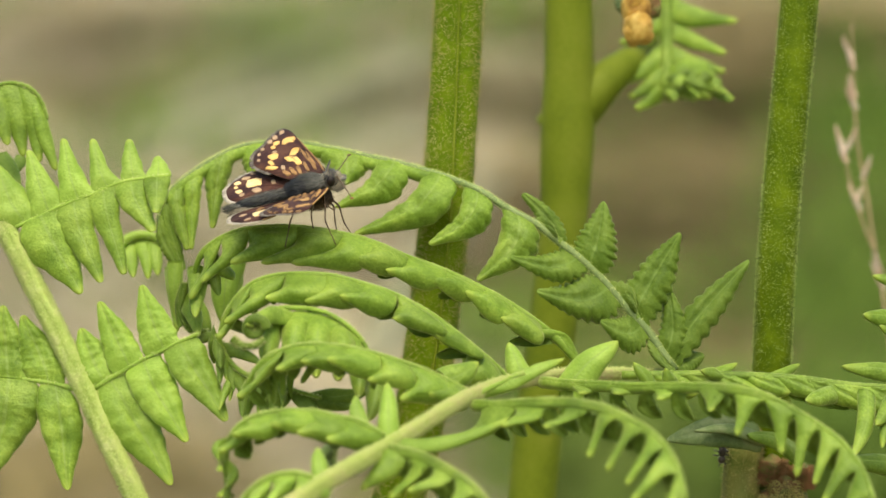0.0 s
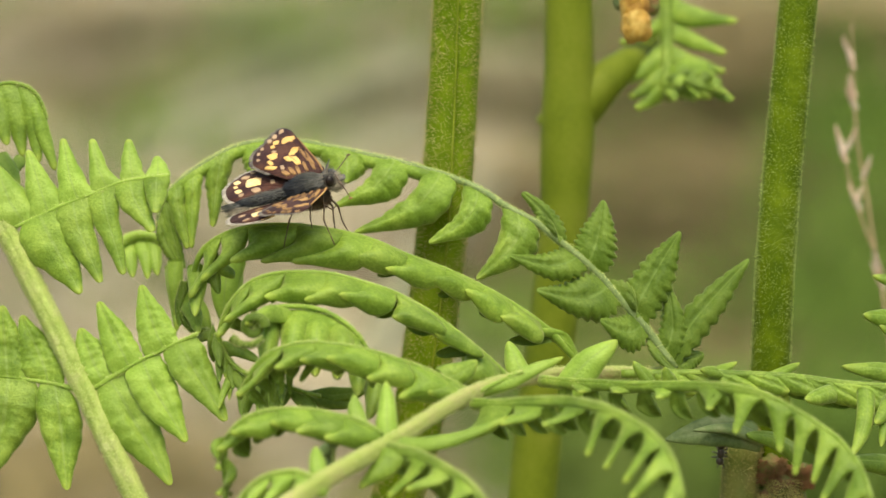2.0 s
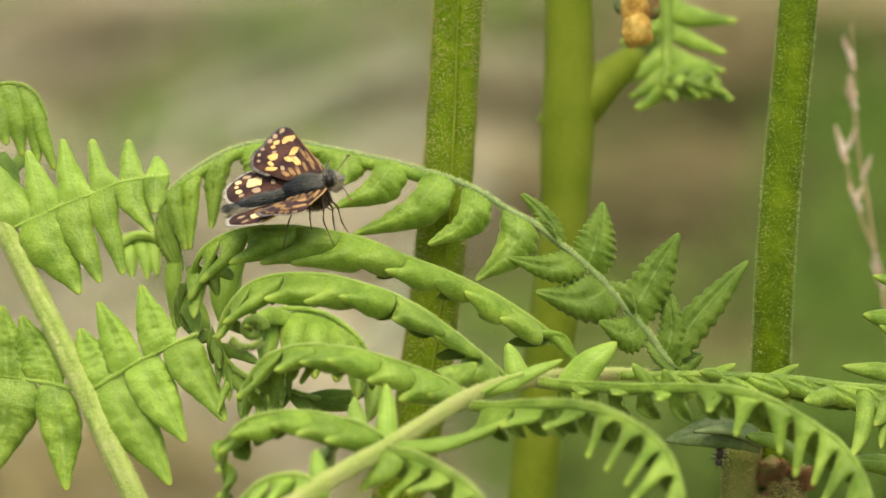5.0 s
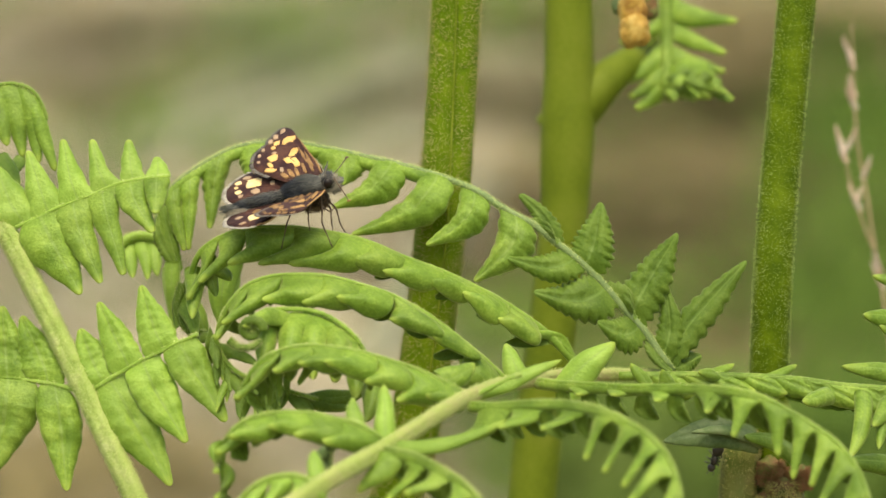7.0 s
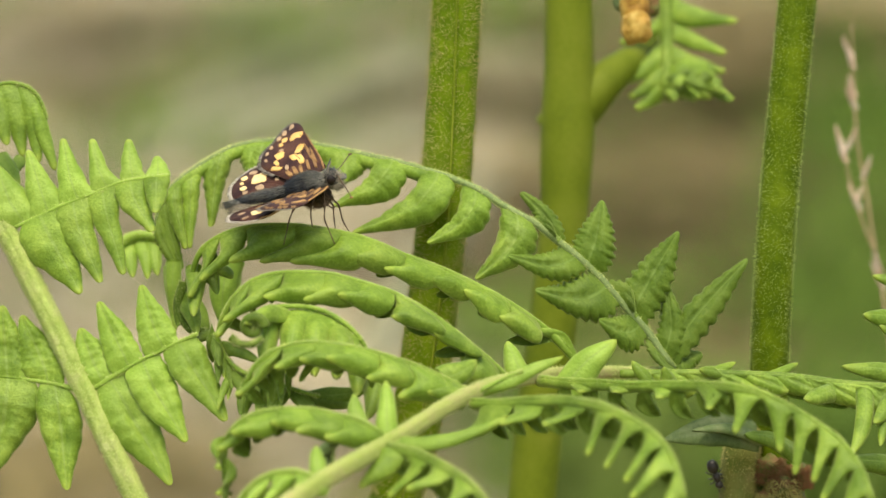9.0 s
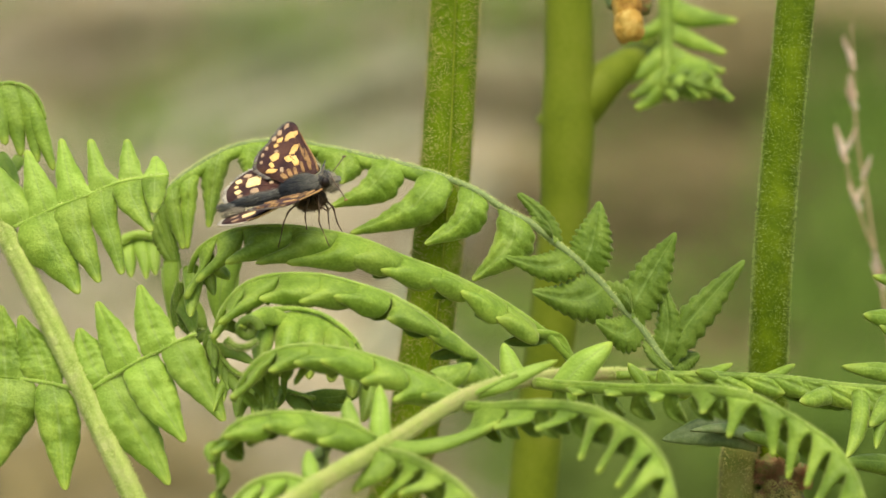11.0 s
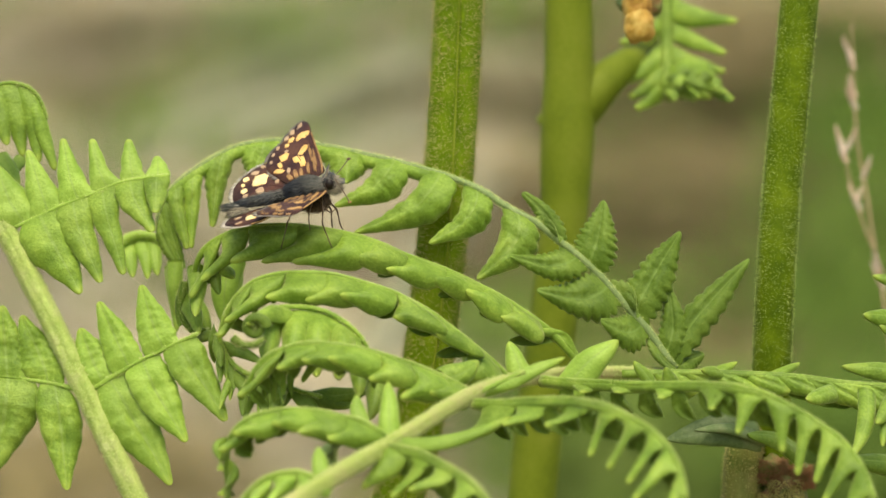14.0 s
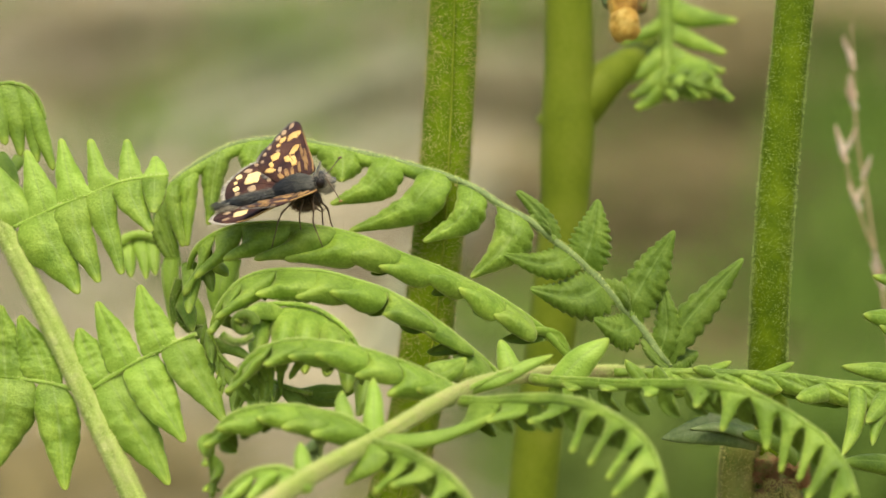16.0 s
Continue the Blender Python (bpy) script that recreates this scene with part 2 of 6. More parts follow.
def pinna(plant, path, mat, r0, r1, n, length, width, angle, droop, rows=(1, -1), span=(0.05, 0.97), seed=1,
          lobes=0, blunt=0.75, roll=0.5, bend=0.06, up=(0, -0.2, 1), profile=None, label="", hair=700, web=0.42, fold=0.4, grip=0.6, vein=None, back=None):
    """A side branch of a frond with its rows of leaflets. Row 1 points to the viewer's side of the branch, row -1 away
    from it; back: a darker material for row -1, with the shade under the branch put into its colour.
    """
    rnd = random.Random(seed)
    reach = sum((spline(path, (k + 1) / 40) - spline(path, k / 40)).length for k in range(40)) * (span[1] - span[0])
    costa = part("pinna", tube(path, r0, r1, 48, 8), vein or mat, plant, label)
    PATHS[costa.name] = path
    if hair:
        part("hair", fuzz(path, r0, r1, hair, 0.00018, seed), HAIR, costa, kind="stuff")
    for row in rows:
        for i in range(n):
            s = span[0] + (span[1] - span[0]) * (i + 0.5 + (0.2 if row < 0 else 0)) / n
            c, t = spline(path, s), tangent(path, s)
            nn = Vector(up)
            nn = (nn - t * nn.dot(t)).normalized()
            sd = t.cross(nn)
            if sd.y > 0:
                sd = -sd
            sd = sd * row
            k = (profile(s) if profile else 1.0) * (1.0 if row > 0 else 0.72)
            an = radians((angle(s) if callable(angle) else angle) + rnd.uniform(-5, 5) + (0 if row > 0 or seed > 15 else 20))
            dr = radians((80 if row < 0 else droop(s) if callable(droop) else droop) + rnd.uniform(-8, 8))
            out = sd * math.cos(dr) - nn * math.sin(dr)
            face = nn * math.cos(dr) + sd * math.sin(dr)
            ln, wd = length * k * rnd.uniform(0.84, 1.14), width * (0.4 + 0.6 * k) * rnd.uniform(0.88, 1.1)
            way = t * math.cos(an) + out * math.sin(an)
            base = c + (nn * 0.5 + sd * 0.6) * r0 if row > 0 else c - nn * r0 * 2.2
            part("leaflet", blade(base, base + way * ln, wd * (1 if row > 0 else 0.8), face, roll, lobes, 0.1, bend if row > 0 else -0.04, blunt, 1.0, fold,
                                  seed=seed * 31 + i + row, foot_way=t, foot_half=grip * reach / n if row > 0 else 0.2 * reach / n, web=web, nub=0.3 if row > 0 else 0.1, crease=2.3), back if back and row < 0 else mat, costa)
    return costa


def lobe(path, s0, s1, tip, near, far, face, puff, seed, nub=0.00042, bend=0.0, teeth=0, finger=0.36, crease=0.0, quilt=0.0, tooth=0.1, flare=0.0):
    """One puffed leaflet that runs into its branch: its foot takes the branch from s0 to s1, its margins sweep to the tip (near and far:
    how much each bulges) and roll under; flare: how far its foot runs on along the branch at each side."""
    rnd = random.Random(seed)
    b0, b1 = spline(path, s0), spline(path, s1)
    mid = (b0 + b1) * 0.5
    axis = tip - mid
    ln = axis.length
    t = axis / ln
    n = Vector(face)
    n = (n - t * n.dot(t)).normalized()
    side = t.cross(n)
    if side.dot(b0 - b1) < 0:
        side = -side
    c0, c1 = b0.lerp(tip, 0.3) + side * (near * ln), b1.lerp(tip, 0.3) - side * (far * ln)
    f0, f1 = tip - t * (finger * ln) + side * nub, tip - t * (finger * ln) - side * (nub * 1.4)
    cols = [(-0.86, -0.34), (-0.98, -0.12), (-0.94, 0.2), (-0.78, 0.56), (-0.5, 0.84), (-0.24, 0.97), (0.0, 1.0), (0.24, 0.97), (0.5, 0.84), (0.78, 0.56), (0.94, 0.2), (0.98, -0.12), (0.86, -0.34), (0.35, -0.2), (-0.35, -0.2)]
    run = flare if s0 < s1 else -flare
    w0, w1 = spline(path, min(1.0, max(0.0, s0 - run))) - b0, spline(path, min(1.0, max(0.0, s1 + run))) - b1
    steps, phase = 48 if quilt else 30 if teeth else 20, rnd.uniform(0, 6.28)
    pts, along, middle, faces = [], [], [], []
    for i in range(steps + 1):
        u = i / steps
        q = 1 - u
        foot = min(1.0, u / 0.35)
        foot = foot * foot * (3 - 2 * foot)
        left = b0 * q ** 3 + c0 * (3 * u * q * q) + f0 * (3 * u * u * q) + (tip + side * nub) * u ** 3
        right = b1 * q ** 3 + c1 * (3 * u * q * q) + f1 * (3 * u * u * q) + (tip - side * nub) * u ** 3
        skirt = max(0.0, 1 - u / 0.38) ** 2
        left, right = left + w0 * skirt, right + w1 * skirt
        spine = (left + right) * 0.5 + n * (bend * ln * math.sin(math.pi * u))
        half = (left - right) * 0.5
        cap = math.sqrt(max(0.02, 1 - max(0.0, (u - 0.9) / 0.1) ** 2))
        high = (min(half.length, 0.3 * ln) * puff * (0.15 + 0.85 * foot)) * cap
        for x, h in cols:
            wob = 1 + 0.05 * math.sin(9 * u + phase + x) + (tooth * x * x * (abs(math.sin(math.pi * (teeth * u + (0.4 if x > 0 else 0)) + phase)) - 0.6) * min(1, 4 * q) if teeth else 0)
            rise = h - crease * math.exp(-(x / 0.16) ** 2) * foot
            if quilt and h > 0:
                rise += quilt * (abs(math.sin(math.pi * (8 * u - 2.0 * abs(x)) + phase)) - 0.6) * min(1.0, 3 * abs(x)) * min(1.0, 3 * q)
            p = spine + half * (-x * cap * wob) + n * ((rise - 0.5 * foot) * high)
            p += n * (noise.noise(p * 520) * 0.24 * high * (1 if h > 0 else 0) + noise.noise(p * 1600) * 0.05 * high) * foot
            pts.append(p)
            along.append(u)
            middle.append(1.0 - abs(x) if crease and h > 0.5 else 0.0)
    w = len(cols)
    for i in range(steps):
        for j in range(w):
            k, m = i * w + j, i * w + (j + 1) % w
            faces.append((k, m, m + w, k + w))
    faces += [tuple(range(w - 1, -1, -1)), tuple(steps * w + j for j in range(w))]
    if (side.cross(n)).dot(t) > 0:
        faces = [f[::-1] for f in faces]
    return pts, faces, {"along": along, "middle": middle, "vein": [0.0] * len(pts)}


def web(branch, mat, r, span=(0.0, 1.0)):
    """The strip of leaf that runs along under a branch and joins its leaflets."""
    path = PATHS[branch.name]
    low = [spline(path, span[0] + (span[1] - span[0]) * k / 14) + Vector((0, 0.0001, -0.8 * r)) for k in range(15)]
    part("leaf_web", tube(low, r, r * 0.8, 44, 10, 0, 0.12), mat, branch)


def down(mesh, count, length, seed):
    """Short fine hairs over a leaflet's upper side."""
    rnd = random.Random(seed)
    pts, faces = mesh[:2]
    out, tris = [], []
    for _ in range(count):
        f = faces[rnd.randrange(len(faces) - 2)]
        a, b, c = (Vector(pts[k]) for k in f[:3])
        n = (b - a).cross(c - a)
        if n.length < 1e-14:
            continue
        n.normalize()
        u, v = rnd.random(), rnd.random()
        base = a + (b - a) * u + (c - b) * v * u
        way = (n + Vector([rnd.uniform(-0.7, 0.7) for _ in range(3)])).normalized()
        e = way.orthogonal().normalized() * 0.000012
        g = way.cross(e)
        k = len(out)
        out += [base + e, base - e * 0.5 + g, base - e * 0.5 - g, base + way * length * rnd.uniform(0.5, 1.2)]
        tris += [(k, k + 1, k + 3), (k + 1, k + 2, k + 3), (k + 2, k, k + 3)]
    return out, tris


def lobes(branch, mat, rows, face=(0.05, -0.72, 0.68), puff=1.0, seed=0, hairs=320, **more):
    fluff = []
    for i, (s0, s1, tip, near, far) in enumerate(rows):
        mesh = lobe(PATHS[branch.name], s0, s1, tip, near, far, face, puff, seed + i, **more)
        part("leaflet", mesh, mat, branch)
        fluff.append(down(mesh, hairs, 0.00019, seed + i))
    part("leaf_down", joined(fluff), LEAF_DOWN, branch, kind="stuff")


# ---- ground ----
GROUND = material("woodland_floor", [(0.07, 0.09, 0.018), (0.15, 0.145, 0.06), (0.20, 0.165, 0.10), (0.11, 0.14, 0.035)], 3.0, 0.9, 0.4, 30, spec=0.03)


def ground_height(x, y):
    return 0.05 * noise.noise(Vector((x * 0.9, y * 0.9, 0))) - 0.02


def build_ground():
    xs = [-300, -80, -25, -10, -6] + [-4 + 0.16 * i for i in range(51)] + [6, 10, 25, 80, 300]
    ys = [-300, -80, -25, -8, -3] + [-1.5 + 0.16 * i for i in range(70)] + [12, 18, 40, 110, 400]
    pts = [(x, y, ground_height(x, y) if abs(x) < 6 and -3 < y < 12 else -0.02) for y in ys for x in xs]
    w = len(xs)
    faces = [(j * w + i, j * w + i + 1, (j + 1) * w + i + 1, (j + 1) * w + i) for j in range(len(ys) - 1) for i in range(w - 1)]
    me = bpy.data.meshes.new("ground")
    me.from_pydata(pts, [], faces)
    me.polygons.foreach_set("use_smooth", [True] * len(faces))
    me.materials.append(GROUND)
    return tagged(new("ground", me), "woodland floor with dead bracken litter and green moss", "ground", kind="structure")


ground = build_ground()


# ---- the woodland floor behind, far out of focus ----
GRASS = material("grass_blade", [(0.055, 0.11, 0.018), (0.10, 0.16, 0.03), (0.14, 0.19, 0.05)], 5, 0.6, 0.1, 60, spec=0.04)
LITTER = material("dead_bracken", [(0.31, 0.27, 0.168), (0.425, 0.375, 0.25), (0.51, 0.45, 0.335)], 8, 0.8, 0.2, 60, spec=0.04)
WOOD = material("pale_dead_wood", [(0.205, 0.215, 0.130), (0.285, 0.285, 0.185), (0.345, 0.335, 0.235)], 12, 0.8, 0.4, 90, spec=0.04)
EARTH = material("dark_litter", [(0.075, 0.060, 0.028), (0.130, 0.106, 0.050)], 8, 0.9, 0.3, 60, spec=0.04)


def strips(spots, count, length, width, rise, seed, spread):
    """Many narrow pointed strips, as blades or dead leaf pieces, round the given spots."""
    rnd = random.Random(seed)
    pts, faces = [], []
    for _ in range(count):
        c = rnd.choice(spots)
        x, y = rnd.gauss(c.x, spread[0]), rnd.gauss(c.y, spread[1])
        w = rnd.uniform(0, 2 * math.pi)
        ln = length * rnd.uniform(0.5, 1.3)
        out = Vector((math.cos(w), math.sin(w), 0))
        side = Vector((-out.y, out.x, 0)) * width * rnd.uniform(0.6, 1.3)
        up = rise * rnd.uniform(0.5, 1.2)
        a = Vector((x, y, ground_height(x, y) + (-0.004 if rise > 0.5 else 0.004 + 0.012 * rnd.random())))
        k = len(pts)
        for s in (0.0, 0.5, 1.0):
            q = a + out * (ln * s * (1 - 0.5 * up) * 1.0) + Vector((0, 0, ln * up * (s - 0.35 * s * s)))
            pts += [q - side * (1 - 0.9 * s), q + side * (1 - 0.9 * s)]
        faces += [(k, k + 1, k + 3, k + 2), (k + 2, k + 3, k + 5, k + 4)]
    return pts, faces


def scatter(name, mesh, mat, label, category):
    pts, faces = mesh
    me = bpy.data.meshes.new(name)
    me.from_pydata([tuple(p) for p in pts], [], faces)
    me.materials.append(mat)
    return tagged(new(name, me), label, category, kind="stuff")


scatter("dead_leaf_litter", strips([V(x, y, 0) for x in (-900, -500, -300) for y in (1500, 3200, 4800, 6500, 8500)], 9000, 0.16, 0.008, 0.12, 71, (0.25, 0.8)), LITTER, "dry brown bracken litter on the woodland floor", "leaf litter")
scatter("grass", strips([V(-168, 5601, 0), V(-245, 4989, 0), V(-225, 5469, 0), V(84, 5885, 0), V(-279, 4580, 0)], 1900, 0.12, 0.004, 0.8, 72, (0.09, 0.28)), GRASS, "soft green grass tufts growing in the litter", "grass")
scatter("grass", strips([V(361, 3991, 0), V(353, 3645, 0), V(306, 3404, 0), V(411, 4487, 0), V(442, 4881, 0), V(315, 3645, 0), V(178, 2820, 0), V(87, 2995, 0), V(47, 3404, 0), V(150, 3521, 0), V(275, 2841, 0), V(297, 2927, 0), V(255, 2779, 0), V(142, 2883, 0), V(115, 2779, 0), V(285, 2779, 0), V(267, 2738, 0)], 10000, 0.10, 0.004, 0.8, 73, (0.032, 0.11)), GRASS, "soft green grass tufts growing in the litter", "grass")
scatter("dead_leaf_litter", strips([V(-500, 5885, 0), V(-435, 5670, 0), V(-408, 6037, 0), V(77, 5404, 0), V(-42, 3376, 0), V(-62, 3240, 0), V(-160, 3348, 0), V(-493, 5534, 0), V(-394, 4989, 0), V(-326, 5469, 0), V(-231, 5102, 0), V(-112, 4881, 0), V(-191, 5469, 0), V(-214, 4676, 0), V(-191, 4881, 0), V(-155, 5102, 0), V(-64, 4066, 0), V(-71, 3846, 0), V(-48, 3954, 0)], 6000, 0.13, 0.009, 0.15, 75, (0.035, 0.10)), LITTER, "pinkish dry bracken pieces on the woodland floor", "leaf litter")
scatter("dark_litter", strips([V(269, 4268, 0), V(194, 3811, 0), V(251, 3777, 0), V(276, 5102, 0), V(314, 4676, 0), V(209, 4145, 0), V(214, 3521, 0), V(166, 3846, 0), V(59, 3991, 0), V(57, 3777, 0)], 4200, 0.12, 0.01, 0.2, 74, (0.07, 0.16)), EARTH, "dark brown rotting bracken litter", "leaf litter")

MOSS = material("short_grass", [(0.13, 0.20, 0.045), (0.20, 0.28, 0.075), (0.26, 0.34, 0.11)], 5, 0.7, 0.1, 60, spec=0.04)
scatter("short_grass", strips([V(147, 2905, 0), V(169, 2949, 0), V(187, 2995, 0), V(188, 2862, 0), V(165, 2799, 0), V(144, 2738, 0), V(177, 2738, 0), V(203, 2995, 0), V(104, 2779, 0), V(124, 2905, 0)], 6000, 0.05, 0.005, 0.5, 79, (0.025, 0.08)), MOSS, "short fresh green grass on the woodland floor", "grass")

PINK = material("pinkish_litter", [(0.18, 0.146, 0.060), (0.25, 0.205, 0.096), (0.315, 0.258, 0.14)], 8, 0.8, 0.2, 60, spec=0.04)
scatter("dead_leaf_litter", strips([V(318, 5960, 0), V(328, 5601, 0), V(337, 5280, 0), V(295, 5102, 0), V(370, 5740, 0), V(274, 5469, 0), V(-406, 5885, 0), V(-456, 6196, 0), V(-484, 5960, 0), V(-270, 2800, 0), V(-255, 2720, 0), V(-288, 2900, 0), V(-232, 2800, 0), V(-364, 5534, 0), V(-392, 5341, 0), V(-468, 5219, 0), V(69, 5885, 0), V(77, 5341, 0), V(62, 4676, 0), V(297, 4676, 0), V(290, 4353, 0), V(247, 4066, 0), V(235, 4487, 0), V(520, 6037, 0), V(531, 5812, 0), V(227, 3777, 0), V(267, 3954, 0), V(232, 3521, 0), V(187, 3991, 0), V(187, 3645, 0), V(201, 3348, 0), V(224, 3293, 0)], 6500, 0.13, 0.009, 0.18, 77, (0.03, 0.09)), PINK, "pinkish brown dry bracken pieces on the ground", "leaf litter")
scatter("dark_litter", strips([V(286, 4487, 0), V(272, 4145, 0), V(245, 3846, 0), V(228, 3991, 0), V(207, 4226, 0), V(212, 3582, 0), V(164, 3777, 0), V(166, 4268, 0), V(224, 3462, 0), V(219, 4628, 0), V(161, 3991, 0), V(200, 3710, 0), V(253, 3645, 0)], 7000, 0.12, 0.01, 0.2, 76, (0.035, 0.09)), EARTH, "dark brown rotting bracken litter", "leaf litter")
scatter("grass", strips([V(-281, 4962, 0), V(-238, 5280, 0), V(-205, 5469, 0), V(-143, 5705, 0), V(-90, 5960, 0), V(-260, 6196, 0), V(-309, 6116, 0), V(-550, 6237, 0), V(-550, 5885, 0), V(-310, 5160, 0)], 1900, 0.05, 0.005, 0.7, 82, (0.02, 0.12)), GRASS, "low green grass among pale fallen sticks", "grass")
scatter("dead_leaf_litter", strips([V(258, 4487, 0), V(261, 4226, 0), V(317, 4726, 0), V(216, 4066, 0), V(187, 4397, 0), V(232, 4676, 0), V(279, 3991, 0), V(234, 3811, 0), V(64, 4353, 0), V(55, 4066, 0), V(169, 3777, 0)], 1700, 0.10, 0.009, 0.2, 83, (0.03, 0.10)), PINK, "brown dry bracken pieces on the ground", "leaf litter")
scatter("grass", strips([V(479, 5601, 0), V(418, 5045, 0), V(416, 4487, 0), V(344, 4268, 0), V(386, 3991, 0), V(320, 3710, 0), V(324, 3404, 0), V(376, 4628, 0), V(303, 3811, 0), V(482, 4989, 0), V(209, 4989, 0), V(175, 4533, 0), V(190, 4066, 0), V(283, 5102, 0)], 6000, 0.07, 0.006, 0.7, 84, (0.03, 0.14)), GRASS, "low green grass on the woodland floor", "grass")

scatter("dead_leaf_litter", strips([V(-114, 4989, 0), V(-74, 4776, 0), V(-141, 5101, 0), V(-53, 5101, 0), V(-184, 4854, 0), V(-42, 5404, 0), V(-48, 4579, 0), V(-213, 4676, 0), V(-156, 4726, 0), V(-82, 4532, 0), V(-247, 4532, 0), V(-30, 5740, 0), V(-32, 4828, 0), V(-264, 4309, 0), V(-128, 5341, 0)], 7000, 0.12, 0.009, 0.12, 85, (0.035, 0.13)), LITTER, "pale dry bracken pieces lying in a broad swath", "leaf litter")
scatter("dead_leaf_litter", strips([V(-416, 5998, 0), V(-380, 5811, 0), V(-420, 5670, 0), V(-438, 5341, 0), V(-449, 4989, 0)], 1200, 0.12, 0.009, 0.12, 86, (0.03, 0.12)), LITTER, "pale pinkish dry bracken pieces on the ground", "leaf litter")
scatter("grass", strips([V(-588, 6295, 0), V(-569, 6196, 0), V(-109, 6278, 0), V(-149, 5998, 0), V(-185, 5740, 0), V(-215, 5567, 0), V(-240, 5341, 0), V(-263, 5130, 0), V(-64, 6320, 0)], 3200, 0.07, 0.005, 0.6, 87, (0.022, 0.09)), GRASS, "narrow streak of green grass beside the pale litter", "grass")
scatter("grass", strips([V(-190, 3432, 0), V(-212, 3347, 0), V(-167, 3520, 0), V(-260, 2971, 0), V(-279, 2861, 0), V(-205, 2778, 0), V(-189, 3138, 0), V(-268, 3520, 0), V(-133, 3347, 0), V(-318, 3520, 0), V(-362, 3776, 0), V(-306, 3811, 0), V(-256, 3709, 0), V(-221, 3776, 0)], 3400, 0.05, 0.004, 0.6, 88, (0.02, 0.09)), GRASS, "thin green grass in the brown litter", "grass")


def log(path, r0, r1, label):
    ob = thing("fallen_branch", path[0], label, "branch", "fallen branches")
    part("bark", tube(path, r0, r1, 30, 14, 0, 0.15), WOOD, ob)
    part("broken_end", tube([path[-1], path[-1] + (path[-1] - path[-2]).normalized() * 0.05], r1 * 1.02, r1 * 0.5, 3, 12, 0, 0.3), EARTH, ob)
    return ob


log([V(-272, 4463, 0), V(-199, 4768, 4), V(-106, 5198, 4), V(26, 5903, 0)], 0.020, 0.016, "pale weathered branch lying on the ground")
log([V(-135, 4371, 0), V(-77, 4564, 4), V(-8, 4760, 0)], 0.015, 0.011, "thin pale weathered branch lying on the ground")
log([V(-61, 3180, 10), V(-41, 3309, 15), V(-30, 3608, 15), V(41, 4275, 10)], 0.016, 0.012, "thin pale weathered branch lying on the ground")
log([V(-292, 4818, 15), V(-233, 5172, 15), V(-153, 5568, 15), V(5, 6279, 15)], 0.013, 0.010, "thin pale weathered stick lying on the ground")
log([V(-277, 5740, 15), V(-195, 6037, 15), V(-111, 6321, 15)], 0.012, 0.010, "thin pale weathered stick lying on the ground")
log([V(-308, 4487, 15), V(-230, 4777, 15), V(-141, 5045, 15), V(-29, 5341, 15)], 0.016, 0.012, "thin pale weathered stick lying on the ground")
log([V(71, 6037, 15), V(134, 6237, 15), V(238, 6629, 15)], 0.014, 0.010, "thin pale weathered stick lying on the ground")
log([V(-127, 4487, 15), V(-62, 4726, 15), V(-15, 4908, 15)], 0.010, 0.008, "thin pale weathered stick lying on the ground")

# ---- bracken plants with upright stems ----
def stem(name, path, r0, r1, mat, label, hair=0, hair_mat=None, seed=1, groove=0.0, hair_len=0.0005, foot=None, swell=None):
    base = foot or Vector((path[0].x, path[0].y, -0.02))
    ob = thing(name, base, label, "fern", "bracken plants")
    st = part("stem", tube(path, r0, r1, 90, 24, groove, 0.03, swell), mat, ob)
    part("lower_stem", tube([base, base.lerp(path[0], 0.5) + Vector((0.004, 0.002, 0)), path[0].lerp(path[1], 0.02)], r0 * 1.25, r0 * (swell(0) if swell else 1), 24, 18), mat, ob)
    if hair:
        part("hair", fuzz(path, r0, r1, hair, hair_len, seed), hair_mat or HAIR, st, "fine pale hairs", kind="stuff")
    return ob


plant_ridged = stem("bracken_plant", [V(-9.1, 11.0, 506.3), V(-5.9, 12.5, 517.0), V(-2.7, 14.2, 528.9), V(-0.3, 16.7, 546.4), V(1.0, 18.7, 560.9), V(1.8, 20.7, 575.3), V(2.3, 22.7, 589.1), V(2.4, 24.7, 603.5)],
                    0.0029, 0.0027, STEM_BRIGHT, "tall ridged green bracken stem with fine brown hairs", 24000, HAIR_BROWN, 3, 0.14, 0.00055)
ridge_path = [V(-5.3, 9.8, 517.5), V(-2.0, 11.4, 529.4), V(0.4, 13.9, 546.8), V(1.3, 15.9, 561.2), V(1.8, 17.9, 575.5), V(2.1, 19.9, 589.2)]
part("ridge", tube(ridge_path, 0.00016, 0.00014, 50, 8), STEM_SOFT, plant_ridged, "pale ridge along the stem")
plant_soft = stem("bracken_plant", [V(8.9, 54.7, 493.4), V(10.5, 56.8, 509.0), V(11.7, 58.6, 521.1), V(13.9, 60.8, 537.4), V(14.9, 62.7, 550.9), V(15.2, 64.6, 564.4), V(15.2, 66.5, 578.0), V(15.2, 68.7, 593.5)],
                  0.0030, 0.0029, STEM_SOFT, "smooth olive green bracken stem with an uncurling side branch",
                  swell=lambda s: 1 + 0.12 * math.exp(-((s - 0.62) / 0.07) ** 2))
